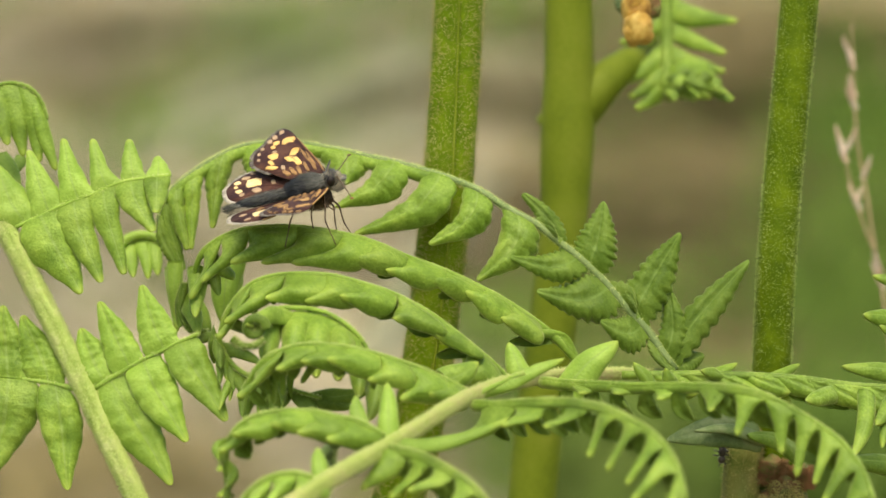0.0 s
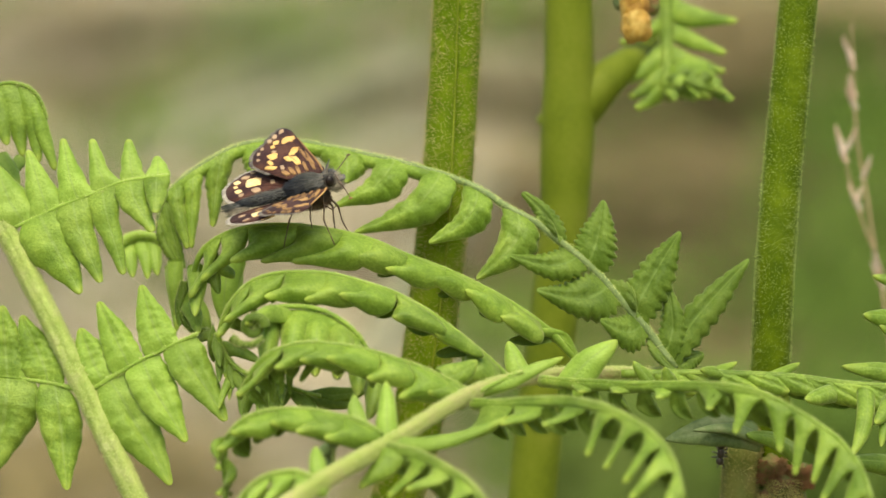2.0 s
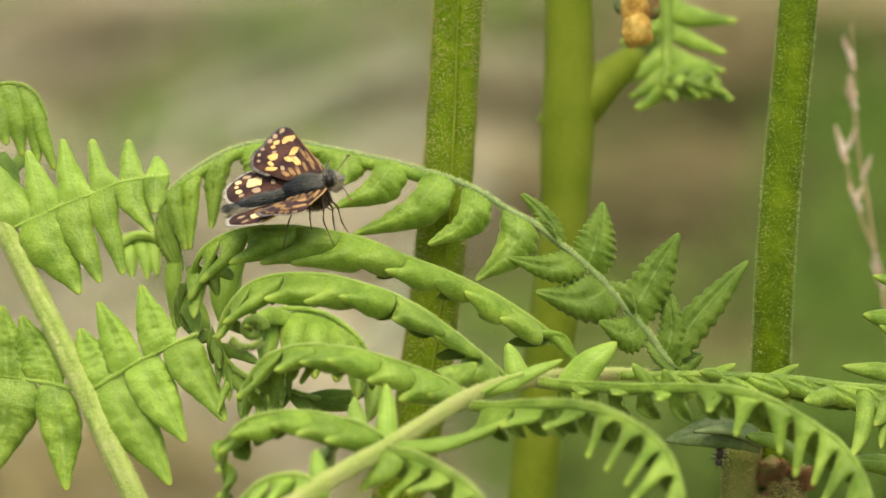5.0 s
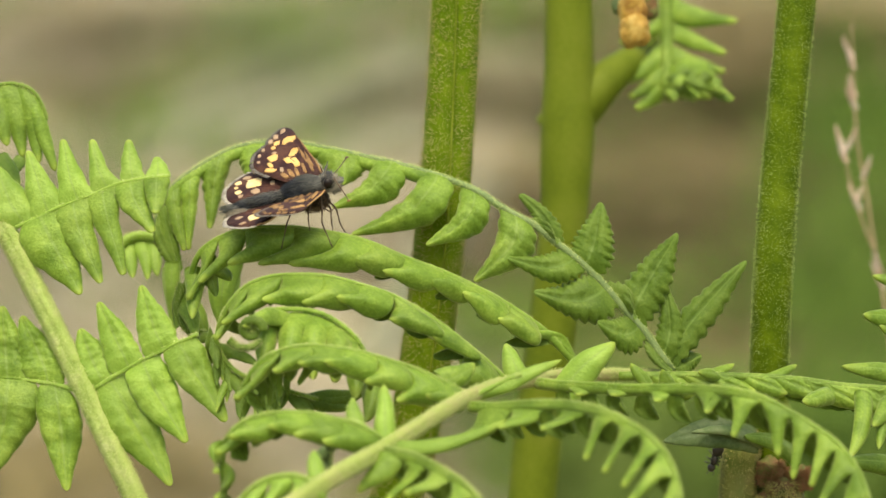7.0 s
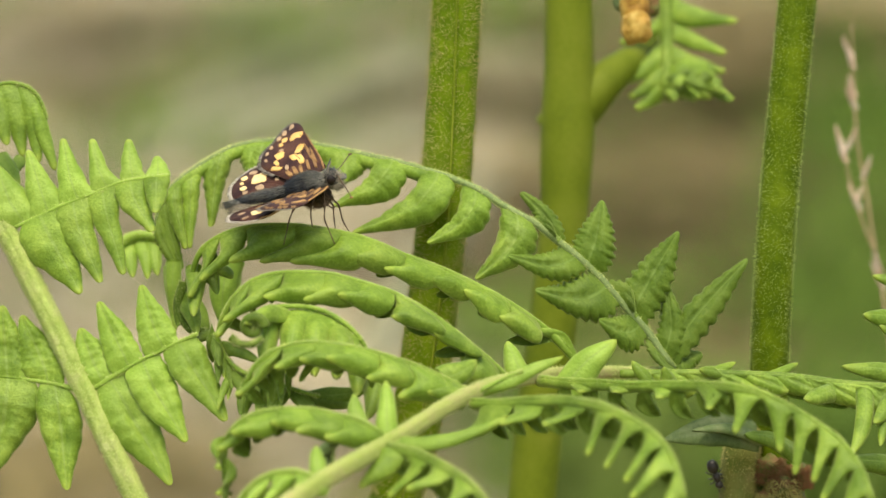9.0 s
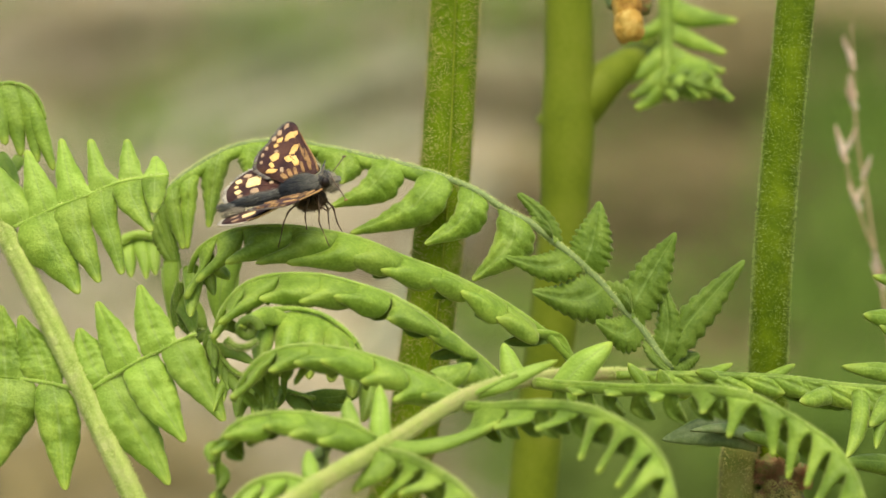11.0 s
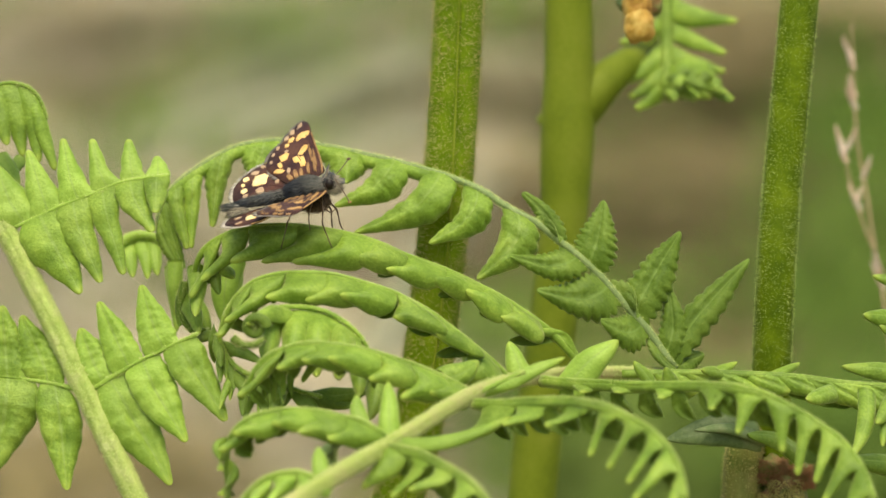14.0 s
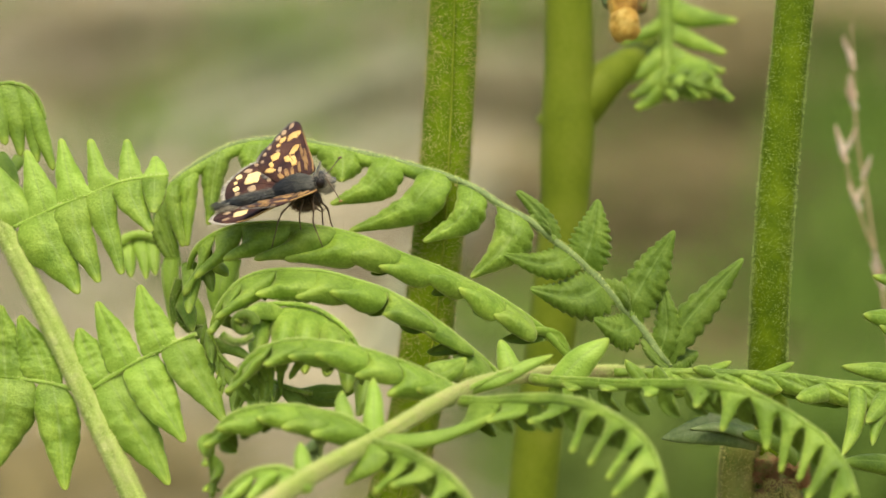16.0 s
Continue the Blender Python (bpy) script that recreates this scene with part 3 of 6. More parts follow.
plant_hairy = stem("bracken_plant", [V(38.4, 9.6, 503.4), V(38.1, 11.1, 514.1), V(37.6, 11.3, 522.4), V(36.6, 11.4, 530.7), V(36.9, 11.4, 544.7), V(37.9, 13.3, 558.3), V(39.6, 15.7, 575.7), V(40.9, 17.7, 589.4), V(41.9, 19.6, 603.0)],
                   0.0022, 0.00205, STEM, "slim dark green bracken stem covered in pale fuzz", 22000, HAIR_GREEN, 5, 0.0, 0.00042,
                   swell=lambda s: 1 + 0.3 * math.exp(-((s - 0.2) / 0.12) ** 2))


def leaflet(parent, base, tip, width, face=(0, -0.8, 0.6), mat=None, share=0.62, lift=-0.0004, **more):
    """One leaflet; its foot is set on the branch that carries it."""
    path = PATHS.get(parent.name)
    if path:
        near = min(range(101), key=lambda k: (spline(path, k / 100) - base).length)
        on = spline(path, near / 100)
        if (on - base).length < 0.003:
            more.update(foot_way=tangent(path, min(max(near / 100, 0.01), 0.99)), foot_half=width * share * 0.001)
            base = on + Vector(face).normalized() * lift
    return part("leaflet", blade(base, tip, width * 0.001, face, **more), mat or LEAF, parent)


def costa(parent, path, r0, r1, seed, mat=None, hairs=600):
    ob = part("pinna", tube(path, r0, r1, 36, 10), mat or COSTA, parent)
    PATHS[ob.name] = path
    part("hair", fuzz(path, r0, r1, hairs, 0.0003, seed), HAIR, ob, kind="stuff")
    return ob


def lump(centre, rx, rz, seed, squash=0.8):
    bm = bmesh.new()
    bmesh.ops.create_icosphere(bm, subdivisions=4, radius=1)
    pts = []
    for v in bm.verts:
        q = v.co.copy()
        d = 1 + 0.22 * noise.noise(q * 1.6 + Vector((seed, 0, 0))) + 0.10 * noise.noise(q * 5 + Vector((0, seed, 0)))
        pts.append(centre + Vector((q.x * rx * d, q.y * rx * squash * d, q.z * rz * d)))
    faces = [tuple(v.index for v in f.verts) for f in bm.faces]
    bm.free()
    return pts, faces


FINGER = dict(nub=0.25, bend=0.05, blunt=0.5, roll=0.5, fold=0.4, foot=0.95)
HANGING = dict(bend=0.14, blunt=0.45, roll=0.45, fold=0.45, foot=0.9, share=0.62, web=0.36, crease=1.5)

# side branch and uncurling leaf of the olive stem
branch = [V(13.8, 64.5, 554.8), V(15.8, 64.5, 557.4), V(17.9, 65.0, 559.7), V(20.0, 66.5, 561.6), V(22.2, 70.0, 562.9), V(24.4, 75.0, 563.9), V(26.5, 79.0, 565.8), V(27.7, 81.0, 568.4), V(28.0, 82.0, 572.5)]
part("side_branch", tube(branch, 0.0034, 0.0006, 44, 16, 0, 0.02), STEM_SOFT, plant_soft, "olive side branch")
curl_path = [V(27.4, 74.0, 572.5), V(27.3, 73.0, 569.8), V(27.3, 72.0, 567.5), V(27.3, 71.0, 565.2), V(27.3, 69.5, 562.9), V(27.1, 68.0, 560.6), V(27.6, 69.0, 558.8)]
curl = costa(plant_soft, curl_path, 0.0011, 0.0006, 41, LEAF)
lobes(curl, LEAF, [(0.090, 0.290, V(36.0, 70.9, 568.2), 0.07, 0.13), (0.300, 0.473, V(34.6, 69.7, 564.4), 0.23, -0.10), (0.490, 0.652, V(34.4, 68.4, 562.3), 0.12, 0.04), (0.473, 0.633, V(22.1, 68.5, 560.9), 0.25, 0.13),
    (0.642, 0.782, V(22.6, 67.1, 559.2), 0.14, 0.15), (0.782, 0.930, V(23.3, 66.1, 557.9), 0.16, 0.17), (0.662, 0.792, V(33.8, 67.0, 560.8), 0.18, 0.05), (0.792, 0.953, V(32.8, 66.2, 559.5), 0.24, 0.06),
    (0.212, 0.320, V(21.5, 70.4, 565.5), -0.01, 0.22)], (0.0, -0.5, 0.86), 0.9, 620, finger=0.3, nub=0.0005)

rnd_curl = random.Random(8)
for i in range(22):
    b = V(29.9, 64.3, 561.9) + Vector((rnd_curl.uniform(-0.0028, 0.0030), rnd_curl.uniform(-0.001, 0.002), rnd_curl.uniform(-0.0015, 0.001)))
    leaflet(curl, b, b + Vector((rnd_curl.uniform(-0.0022, 0.0026), -0.001, -rnd_curl.uniform(0.0008, 0.0024))), rnd_curl.uniform(1.0, 1.7), (0, -0.6, 0.8), LEAF if i % 2 else LEAF_DEEP_SHADED, seed=i + 20, **FINGER)
part("curl_core", lump(V(30.0, 68.3, 561.4), 0.0031, 0.0023, 21), LEAF, curl, "dark tightly curled leaf tip")

# lower side of the hairy stem: a brown scaly node, a pale side stalk and a withered leaf
node_path = [V(38.3, 9.9, 513.0), V(38.1, 10.8, 519.3), V(37.8, 11.3, 522.4), V(37.0, 10.8, 526.3)]
part("node", tube(node_path, 0.0028, 0.0022, 24, 18, 0.05, 0.2, lambda s: 1.0 - 0.3 * s ** 4), STEM_BROWN, plant_hairy, "reddish brown swollen node")
for c, rx, rz, sd in ((V(36.5, 8.2, 523.9), 0.0016, 0.0018, 31), (V(37.9, 7.6, 521.6), 0.0019, 0.0020, 32), (V(39.6, 8.2, 523.2), 0.0013, 0.0016, 33), (V(36.4, 7.8, 520.2), 0.0017, 0.0018, 34)):
    part("node_swelling", lump(c, rx, rz, sd), STEM_BROWN, plant_hairy, "rough reddish brown swelling")
    part("scaly_fur", fuzz([c - Vector((0, 0, rz * 0.7)), c, c + Vector((0, 0, rz * 0.8))], rx, rx * 0.8, 1500, 0.0008, sd), HAIR_RED if sd % 2 else HAIR_BROWN, plant_hairy, "reddish brown scaly hairs", kind="stuff")
stub = [V(33.5, 6.6, 510.5), V(33.1, 7.7, 518.6), V(33.1, 8.4, 523.6), V(33.5, 8.8, 526.3), V(34.5, 11.0, 527.4)]
part("side_stalk", tube(stub, 0.0021, 0.0019, 40, 20, 0, 0.10), STALK_BUFF, plant_hairy, "pale brown side stalk")
part("side_stalk_hair", fuzz(stub, 0.0021, 0.0019, 2600, 0.0005, 52), HAIR_BROWN, plant_hairy, kind="stuff")
leaflet(plant_hairy, V(34.8, 3.1, 529.2), V(24.7, 0.1, 529.2), 4.4, (0.0, -0.92, 0.4), LEAF_GREY, lobes=4, lobe=0.06, bend=0.12, blunt=0.3, roll=0.3, fold=0.1, seed=3)
leaflet(plant_hairy, V(35.2, 3.1, 528.8), V(27.7, -1.7, 530.9), 2.2, (0.0, -0.5, 0.9), LEAF_GREY, bend=0.1, blunt=0.3, roll=0.6, seed=4)
leaflet(plant_hairy, V(39.6, 4.8, 526.7), V(33.7, 0.2, 530.0), 3.0, (0.0, -0.6, 0.8), LEAF_DEEP_SHADED, bend=0.1, blunt=0.5, roll=0.6, seed=5)

# ---- the frond on which the butterfly sits ----
frond = thing("bracken_frond", V(35.0, 21.5, 530.9), "young bracken frond with arching side branches, bright green", "fern frond", "bracken fronds")
rachis_path = [V(34.6, 15.8, 532.7), V(26.1, 9.9, 534.4), V(18.3, 1.1, 536.1), V(10.6, -9.8, 537.5), V(3.3, -23.9, 538.1), V(-5.4, -38.4, 535.3), V(-12.0, -48.8, 533.2), V(-19.0, -57.4, 529.6), V(-27.0, -64.3, 523.7)]
part("rachis", tube(rachis_path, 0.0005, 0.0011, 60, 28, 0.14, 0.06), RACHIS_BROWN, frond, "pale greenish brown midrib")
part("rachis_hair", fuzz(rachis_path, 0.0005, 0.0011, 12000, 0.00034, 9), HAIR, frond, kind="stuff")
part("stalk", tube([V(-95, -70, -20), V(-82, -66, 250), V(-62, -62, 420), V(-45, -60, 480), rachis_path[-1], rachis_path[-1].lerp(rachis_path[-2], 0.06)], 0.0026, 0.0011, 40, 14), RACHIS, frond)

even = lambda s: 1.0 - 0.25 * s
# left-hand branches, farthest first
perch_path = [V(15.9, 4.2, 535.8), V(13.4, 3.6, 538.8), V(10.9, 2.8, 541.2), V(7.5, 2.6, 543.6), V(4.7, 2.5, 545.2), V(0.4, 1.5, 547.4), V(-3.9, 0.9, 549.1), V(-7.6, 0.4, 550.8), V(-11.3, 0.2, 551.8), V(-16.2, 0.2, 552.5), V(-21.1, 1.0, 552.2), V(-24.3, 2.0, 551.0), V(-26.3, 2.6, 549.4), V(-27.1, 3.0, 547.5), V(-27.4, 3.5, 545.5)]
perch = pinna(frond, perch_path, LEAF, 0.00024, 0.00018, 9, 0.0054, 0.0026, lambda s: 34 + 16 * s, 50, rows=(-1,), vein=LEAF_PALE, back=LEAF_DEEP_SHADED, seed=11, profile=even, bend=0.03, blunt=0.62, hair=2600)
web(perch, LEAF, 0.00042)
lobes(perch, LEAF, [(0.098, 0.018, V(10.1, 1.1, 541.0), 0.43, -0.61), (0.215, 0.150, V(6.3, 0.1, 542.4), -0.20, 1.73), (0.285, 0.215, V(2.5, -0.1, 545.3), -0.20, 1.36), (0.357, 0.288, V(-1.7, -0.6, 546.9), -0.20, 0.74),
    (0.427, 0.357, V(-6.2, -1.4, 547.9), -0.20, 0.88), (0.500, 0.427, V(-11.1, -1.9, 549.5), -0.20, 0.72), (0.565, 0.490, V(-16.4, -2.3, 548.8), -0.20, 0.59), (0.635, 0.560, V(-19.7, -2.4, 548.8), -0.20, 0.48),
    (0.715, 0.635, V(-23.0, -2.0, 548.7), -0.20, 0.59), (0.782, 0.715, V(-26.2, -1.1, 546.5), -0.20, 0.38), (0.858, 0.782, V(-27.5, -0.3, 544.5), -0.20, 0.12)], seed=100, flare=0.003)
second_path = [V(7.0, -9.8, 537.5), V(5.2, -10.0, 539.3), V(2.8, -10.4, 541.4), V(0.7, -10.6, 543.1), V(-1.8, -10.8, 544.9), V(-3.9, -11.0, 546.1), V(-5.7, -11.2, 547.0), V(-8.7, -11.4, 548.0), V(-11.7, -11.4, 548.8), V(-14.7, -11.3, 549.0), V(-17.7, -11.0, 548.8), V(-20.1, -10.5, 548.0), V(-21.9, -10.2, 546.5), V(-23.3, -10.0, 544.3), V(-23.9, -9.4, 542.1)]
second = pinna(frond, second_path, LEAF, 0.00024, 0.00018, 8, 0.0052, 0.0026, lambda s: 34 + 16 * s, 50, rows=(-1,), vein=LEAF_PALE, back=LEAF_DEEP_SHADED, seed=12, profile=even, bend=0.03, blunt=0.62, hair=2600)
web(second, LEAF, 0.00042)
lobes(second, LEAF, [(0.140, 0.035, V(0.1, -12.7, 538.0), -0.12, 1.08), (0.280, 0.140, V(-0.8, -13.2, 542.7), 0.25, 2.62), (0.403, 0.280, V(-5.2, -13.6, 544.4), -0.05, 2.58), (0.492, 0.403, V(-11.0, -13.8, 546.9), -0.20, 1.05),
    (0.593, 0.492, V(-14.6, -14.0, 546.3), -0.20, 0.85), (0.693, 0.588, V(-18.8, -13.9, 546.6), -0.20, 1.15), (0.807, 0.688, V(-23.2, -13.4, 543.9), -0.20, 0.32), (0.893, 0.795, V(-23.9, -12.9, 542.2), -0.20, 0.20)], seed=120, flare=0.003)
third_path = [V(2.8, -23.9, 538.3), V(0.3, -24.2, 539.7), V(-2.0, -24.6, 540.8), V(-4.3, -25.0, 541.7), V(-6.7, -25.2, 542.5), V(-9.6, -25.2, 543.2), V(-13.2, -25.1, 543.6), V(-15.5, -24.8, 543.3), V(-17.9, -24.4, 542.4), V(-19.4, -24.0, 541.0), V(-20.4, -23.6, 539.3), V(-21.2, -23.2, 537.7)]
third = pinna(frond, third_path, LEAF, 0.00024, 0.00018, 9, 0.0052, 0.0026, lambda s: 34 + 16 * s, 50, rows=(-1,), vein=LEAF_PALE, back=LEAF_DEEP_SHADED, seed=13, profile=even, bend=0.03, blunt=0.62, hair=2600)
web(third, LEAF, 0.00042)
lobes(third, LEAF, [(0.085, 0.005, V(-1.6, -26.6, 538.7), -0.20, 1.11), (0.245, 0.085, V(-4.4, -27.1, 538.0), -0.20, 1.03), (0.360, 0.245, V(-7.7, -27.7, 540.1), -0.20, 1.31), (0.463, 0.360, V(-11.9, -27.8, 542.3), -0.20, 1.15),
    (0.550, 0.458, V(-14.6, -27.8, 542.1), -0.20, 1.11), (0.680, 0.545, V(-17.2, -27.5, 541.2), -0.20, 0.62), (0.843, 0.675, V(-21.3, -26.9, 538.2), -0.20, 0.22)], seed=140, flare=0.003)
# far-row tips, their colour darkened for the shade below the branch
lobes(third, LEAF_DEEP_SHADED, [(0.865, 0.802, V(-20.5, -22.9, 535.8), -0.11, 0.11), (0.797, 0.745, V(-18.7, -23.2, 537.4), -0.01, 0.07), (0.745, 0.703, V(-17.7, -23.4, 536.9), 0.02, 0.04), (0.698, 0.662, V(-16.7, -23.6, 537.8), 0.01, 0.01),
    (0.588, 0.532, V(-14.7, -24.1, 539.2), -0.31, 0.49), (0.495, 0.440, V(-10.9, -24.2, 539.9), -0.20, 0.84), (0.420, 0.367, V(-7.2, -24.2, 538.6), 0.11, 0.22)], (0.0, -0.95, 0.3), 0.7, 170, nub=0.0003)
fourth_path = [V(-6.0, -38.4, 536.3), V(-8.3, -38.3, 537.7), V(-10.6, -38.2, 538.2), V(-12.8, -38.0, 538.7), V(-15.7, -37.8, 538.8), V(-18.0, -37.6, 538.5), V(-19.8, -37.2, 537.8), V(-21.2, -36.8, 536.6), V(-22.0, -36.4, 535.1), V(-22.2, -36.2, 533.3), V(-22.0, -36.0, 531.2), V(-22.1, -36.4, 529.3)]
fourth = pinna(frond, fourth_path, LEAF, 0.00024, 0.00018, 8, 0.0048, 0.0026, lambda s: 34 + 16 * s, 50, rows=(-1,), vein=LEAF_PALE, back=LEAF_DEEP_SHADED, seed=14, profile=even, bend=0.03, blunt=0.62, hair=2600)
web(fourth, LEAF, 0.00042)
lobes(fourth, LEAF, [(0.155, 0.005, V(-11.8, -40.9, 536.3), -0.20, 0.60), (0.297, 0.150, V(-14.7, -40.7, 536.9), -0.20, 1.17), (0.403, 0.292, V(-17.2, -40.4, 537.7), -0.20, 1.37), (0.545, 0.398, V(-21.3, -40.1, 536.6), -0.20, 0.99),
    (0.635, 0.540, V(-22.6, -39.6, 534.8), -0.20, 0.60), (0.775, 0.695, V(-22.7, -39.0, 532.7), -0.10, -1.07), (0.910, 0.810, V(-22.7, -38.7, 530.0), -0.10, -1.12)], seed=160, flare=0.003)
fifth_path = [V(-11.2, -48.8, 532.6), V(-13.2, -48.7, 533.8), V(-14.8, -48.6, 534.3), V(-17.1, -48.0, 533.8), V(-18.7, -47.5, 532.8), V(-20.0, -47.0, 531.3), V(-20.7, -46.7, 529.5)]
fifth = pinna(frond, fifth_path, LEAF_PALE, 0.00034, 0.00026, 6, 0.004, 0.0026, lambda s: 34 + 16 * s, 50, rows=(-1,), vein=LEAF_PALE, back=LEAF_DEEP_SHADED, seed=15, profile=even, bend=0.03, blunt=0.62, hair=2600)
web(fifth, LEAF_PALE, 0.0004)
lobes(fifth, LEAF_PALE, [(0.333, 0.045, V(-14.4, -51.3, 533.2), -0.20, 1.24), (0.510, 0.312, V(-17.6, -50.9, 531.5), -0.20, 0.35), (0.753, 0.492, V(-20.5, -50.2, 530.8), -0.20, 0.37)], seed=180)
# a broad comb-like branch and curled tips between them
comb = costa(frond, [V(-19.8, -12.9, 544.6), V(-17.0, -13.7, 545.6), V(-12.8, -14.8, 545.4), V(-9.5, -16.1, 543.6), V(-7.7, -16.4, 540.9), V(-6.9, -15.9, 537.2)], 0.0003, 0.0002, 61, LEAF)
for b, tip, w, sd in ((V(-18.2, -13.8, 545.2), V(-18.6, -20.5, 541.0), 2.8, 1), (V(-15.5, -14.8, 545.6), V(-16.5, -21.5, 540.5), 3.2, 2), (V(-12.8, -14.8, 545.4), V(-13.2, -21.6, 540.2), 3.2, 3), (V(-10.4, -15.9, 544.3), V(-10.9, -22.6, 540.1), 3.0, 4),
                      (V(-8.6, -16.2, 542.7), V(-8.7, -22.8, 538.4), 2.8, 5), (V(-7.4, -16.6, 539.7), V(-7.6, -23.2, 536.0), 2.6, 6), (V(-17.0, -15.8, 545.1), V(-20.3, -20.8, 545.8), 2.6, 7)):
    leaflet(comb, b, tip, w, (0.1, -0.55, 0.85), LEAF, seed=sd, **{**HANGING, "share": 0.8, "web": 0.4, "fold": 0.95})
coil = [V(-19.7, -20.0, 544.4) + Vector((math.cos(a), -0.2 + 0.07 * a, math.sin(a))) * (0.0012 - 0.0001 * a) for a in (0.4 * k for k in range(26))]
knot = costa(frond, [V(-22.2, -19.1, 543.2), V(-21.3, -19.2, 542.5), V(-19.8, -20.2, 542.6)] + [V(-18.7, -20.1, 543.3)], 0.0004, 0.0003, 62, LEAF_DEEP_SHADED)
part("coil", tube(coil, 0.00058, 0.0003, 90, 10, 0, 0.1), LEAF_DEEP_SHADED, knot, "dark tightly coiled leaf tip")
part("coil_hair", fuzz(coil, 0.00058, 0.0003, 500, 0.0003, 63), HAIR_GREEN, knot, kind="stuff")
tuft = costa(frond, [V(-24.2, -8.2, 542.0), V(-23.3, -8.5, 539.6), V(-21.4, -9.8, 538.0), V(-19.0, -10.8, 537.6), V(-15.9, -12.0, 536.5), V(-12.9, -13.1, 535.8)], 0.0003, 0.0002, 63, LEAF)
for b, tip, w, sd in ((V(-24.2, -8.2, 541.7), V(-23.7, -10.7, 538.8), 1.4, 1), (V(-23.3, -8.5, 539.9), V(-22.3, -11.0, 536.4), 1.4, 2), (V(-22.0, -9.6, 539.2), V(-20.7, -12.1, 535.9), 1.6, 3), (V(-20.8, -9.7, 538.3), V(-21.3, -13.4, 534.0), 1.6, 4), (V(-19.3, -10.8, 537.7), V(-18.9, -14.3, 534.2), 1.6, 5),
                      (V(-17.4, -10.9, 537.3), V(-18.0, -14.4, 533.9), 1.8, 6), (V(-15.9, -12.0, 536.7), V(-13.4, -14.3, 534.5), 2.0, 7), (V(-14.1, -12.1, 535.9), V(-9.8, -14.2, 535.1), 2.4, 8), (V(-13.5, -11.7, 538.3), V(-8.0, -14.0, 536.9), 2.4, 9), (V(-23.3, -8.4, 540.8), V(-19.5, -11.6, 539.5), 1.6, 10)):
    leaflet(tuft, b, tip, w, (0.2, -0.9, 0.4), LEAF_DEEP_SHADED, seed=sd, **FINGER)
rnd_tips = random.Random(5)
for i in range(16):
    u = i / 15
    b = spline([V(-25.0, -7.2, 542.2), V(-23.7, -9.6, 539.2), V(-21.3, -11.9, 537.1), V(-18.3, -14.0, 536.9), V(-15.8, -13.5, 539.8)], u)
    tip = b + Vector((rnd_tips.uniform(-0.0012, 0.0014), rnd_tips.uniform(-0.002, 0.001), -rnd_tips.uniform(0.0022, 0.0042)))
    leaflet(tuft, b, tip, rnd_tips.uniform(0.9, 1.5), (rnd_tips.uniform(-0.4, 0.4), -0.9, 0.3), LEAF if i % 3 else LEAF_DEEP_SHADED, seed=i + 50, **FINGER)
low_tuft = costa(frond, [V(-8.4, -32.2, 536.3), V(-10.1, -32.4, 535.3), V(-11.3, -32.6, 533.5), V(-11.0, -32.9, 531.2)], 0.0005, 0.0003, 64)
for b, tip, w, sd in ((V(-9.5, -32.3, 535.6), V(-11.5, -34.5, 534.5), 1.6, 1), (V(-10.7, -32.5, 534.4), V(-12.9, -34.6, 533.4), 1.5, 2), (V(-11.1, -32.6, 533.5), V(-12.4, -34.9, 531.9), 1.5, 3)):
    leaflet(low_tuft, b, tip, w, (0.2, -0.9, 0.4), LEAF_GREY, seed=sd, **FINGER)

# right-hand branches
right_upper_path = [V(10.5, -12.0, 537.7), V(12.9, -15.0, 537.9), V(16.4, -19.0, 538.4), V(19.8, -23.0, 538.9), V(24.4, -27.0, 539.6), V(27.7, -31.0, 540.2), V(29.8, -34.0, 540.5), V(32.6, -35.5, 540.1), V(35.4, -36.5, 538.8), V(37.9, -38.0, 537.5), V(40.4, -40.0, 535.9), V(42.2, -42.5, 533.7), V(43.1, -46.0, 531.1)]
right_upper = pinna(frond, right_upper_path, LEAF_PALE, 0.00032, 0.00024, 15, 0.0042, 0.0036, 78, 60, rows=(-1,), vein=LEAF, back=LEAF_DEEP_SHADED, seed=16, web=0.38, blunt=0.7, hair=2600)
web(right_upper, LEAF, 0.00055)
lobes(right_upper, LEAF, [(0.083, 0.170, V(14.6, -19.1, 537.3), -0.05, 2.34), (0.180, 0.250, V(18.1, -23.3, 538.0), -0.05, 2.04), (0.283, 0.328, V(22.5, -27.6, 538.1), -0.05, 1.32), (0.375, 0.485, V(27.4, -33.5, 537.9), -0.00, 0.24),
    (0.500, 0.593, V(29.9, -36.8, 536.0), -0.02, -0.03), (0.598, 0.677, V(34.4, -38.1, 534.3), 0.10, -0.02), (0.688, 0.760, V(35.8, -39.5, 532.2), 0.03, -0.12), (0.775, 0.838, V(37.5, -41.4, 531.8), 0.06, -0.12),
    (0.845, 0.917, V(38.2, -43.4, 530.2), 0.09, -0.10), (0.922, 0.978, V(40.0, -45.9, 528.5), 0.22, 0.02)], (0.0, -0.95, 0.3), 0.55, 300, bend=0.03, flare=0.016, nub=0.00036)
right_lower_path = [V(3.2, -26.0, 537.6), V(5.6, -29.0, 538.0), V(8.4, -33.0, 538.9), V(11.3, -37.0, 539.7), V(14.0, -41.0, 540.2), V(16.2, -45.0, 540.4), V(18.3, -48.0, 539.9), V(20.5, -51.0, 539.0), V(22.1, -53.5, 537.7), V(23.1, -55.5, 536.0), V(23.6, -58.0, 533.4)]
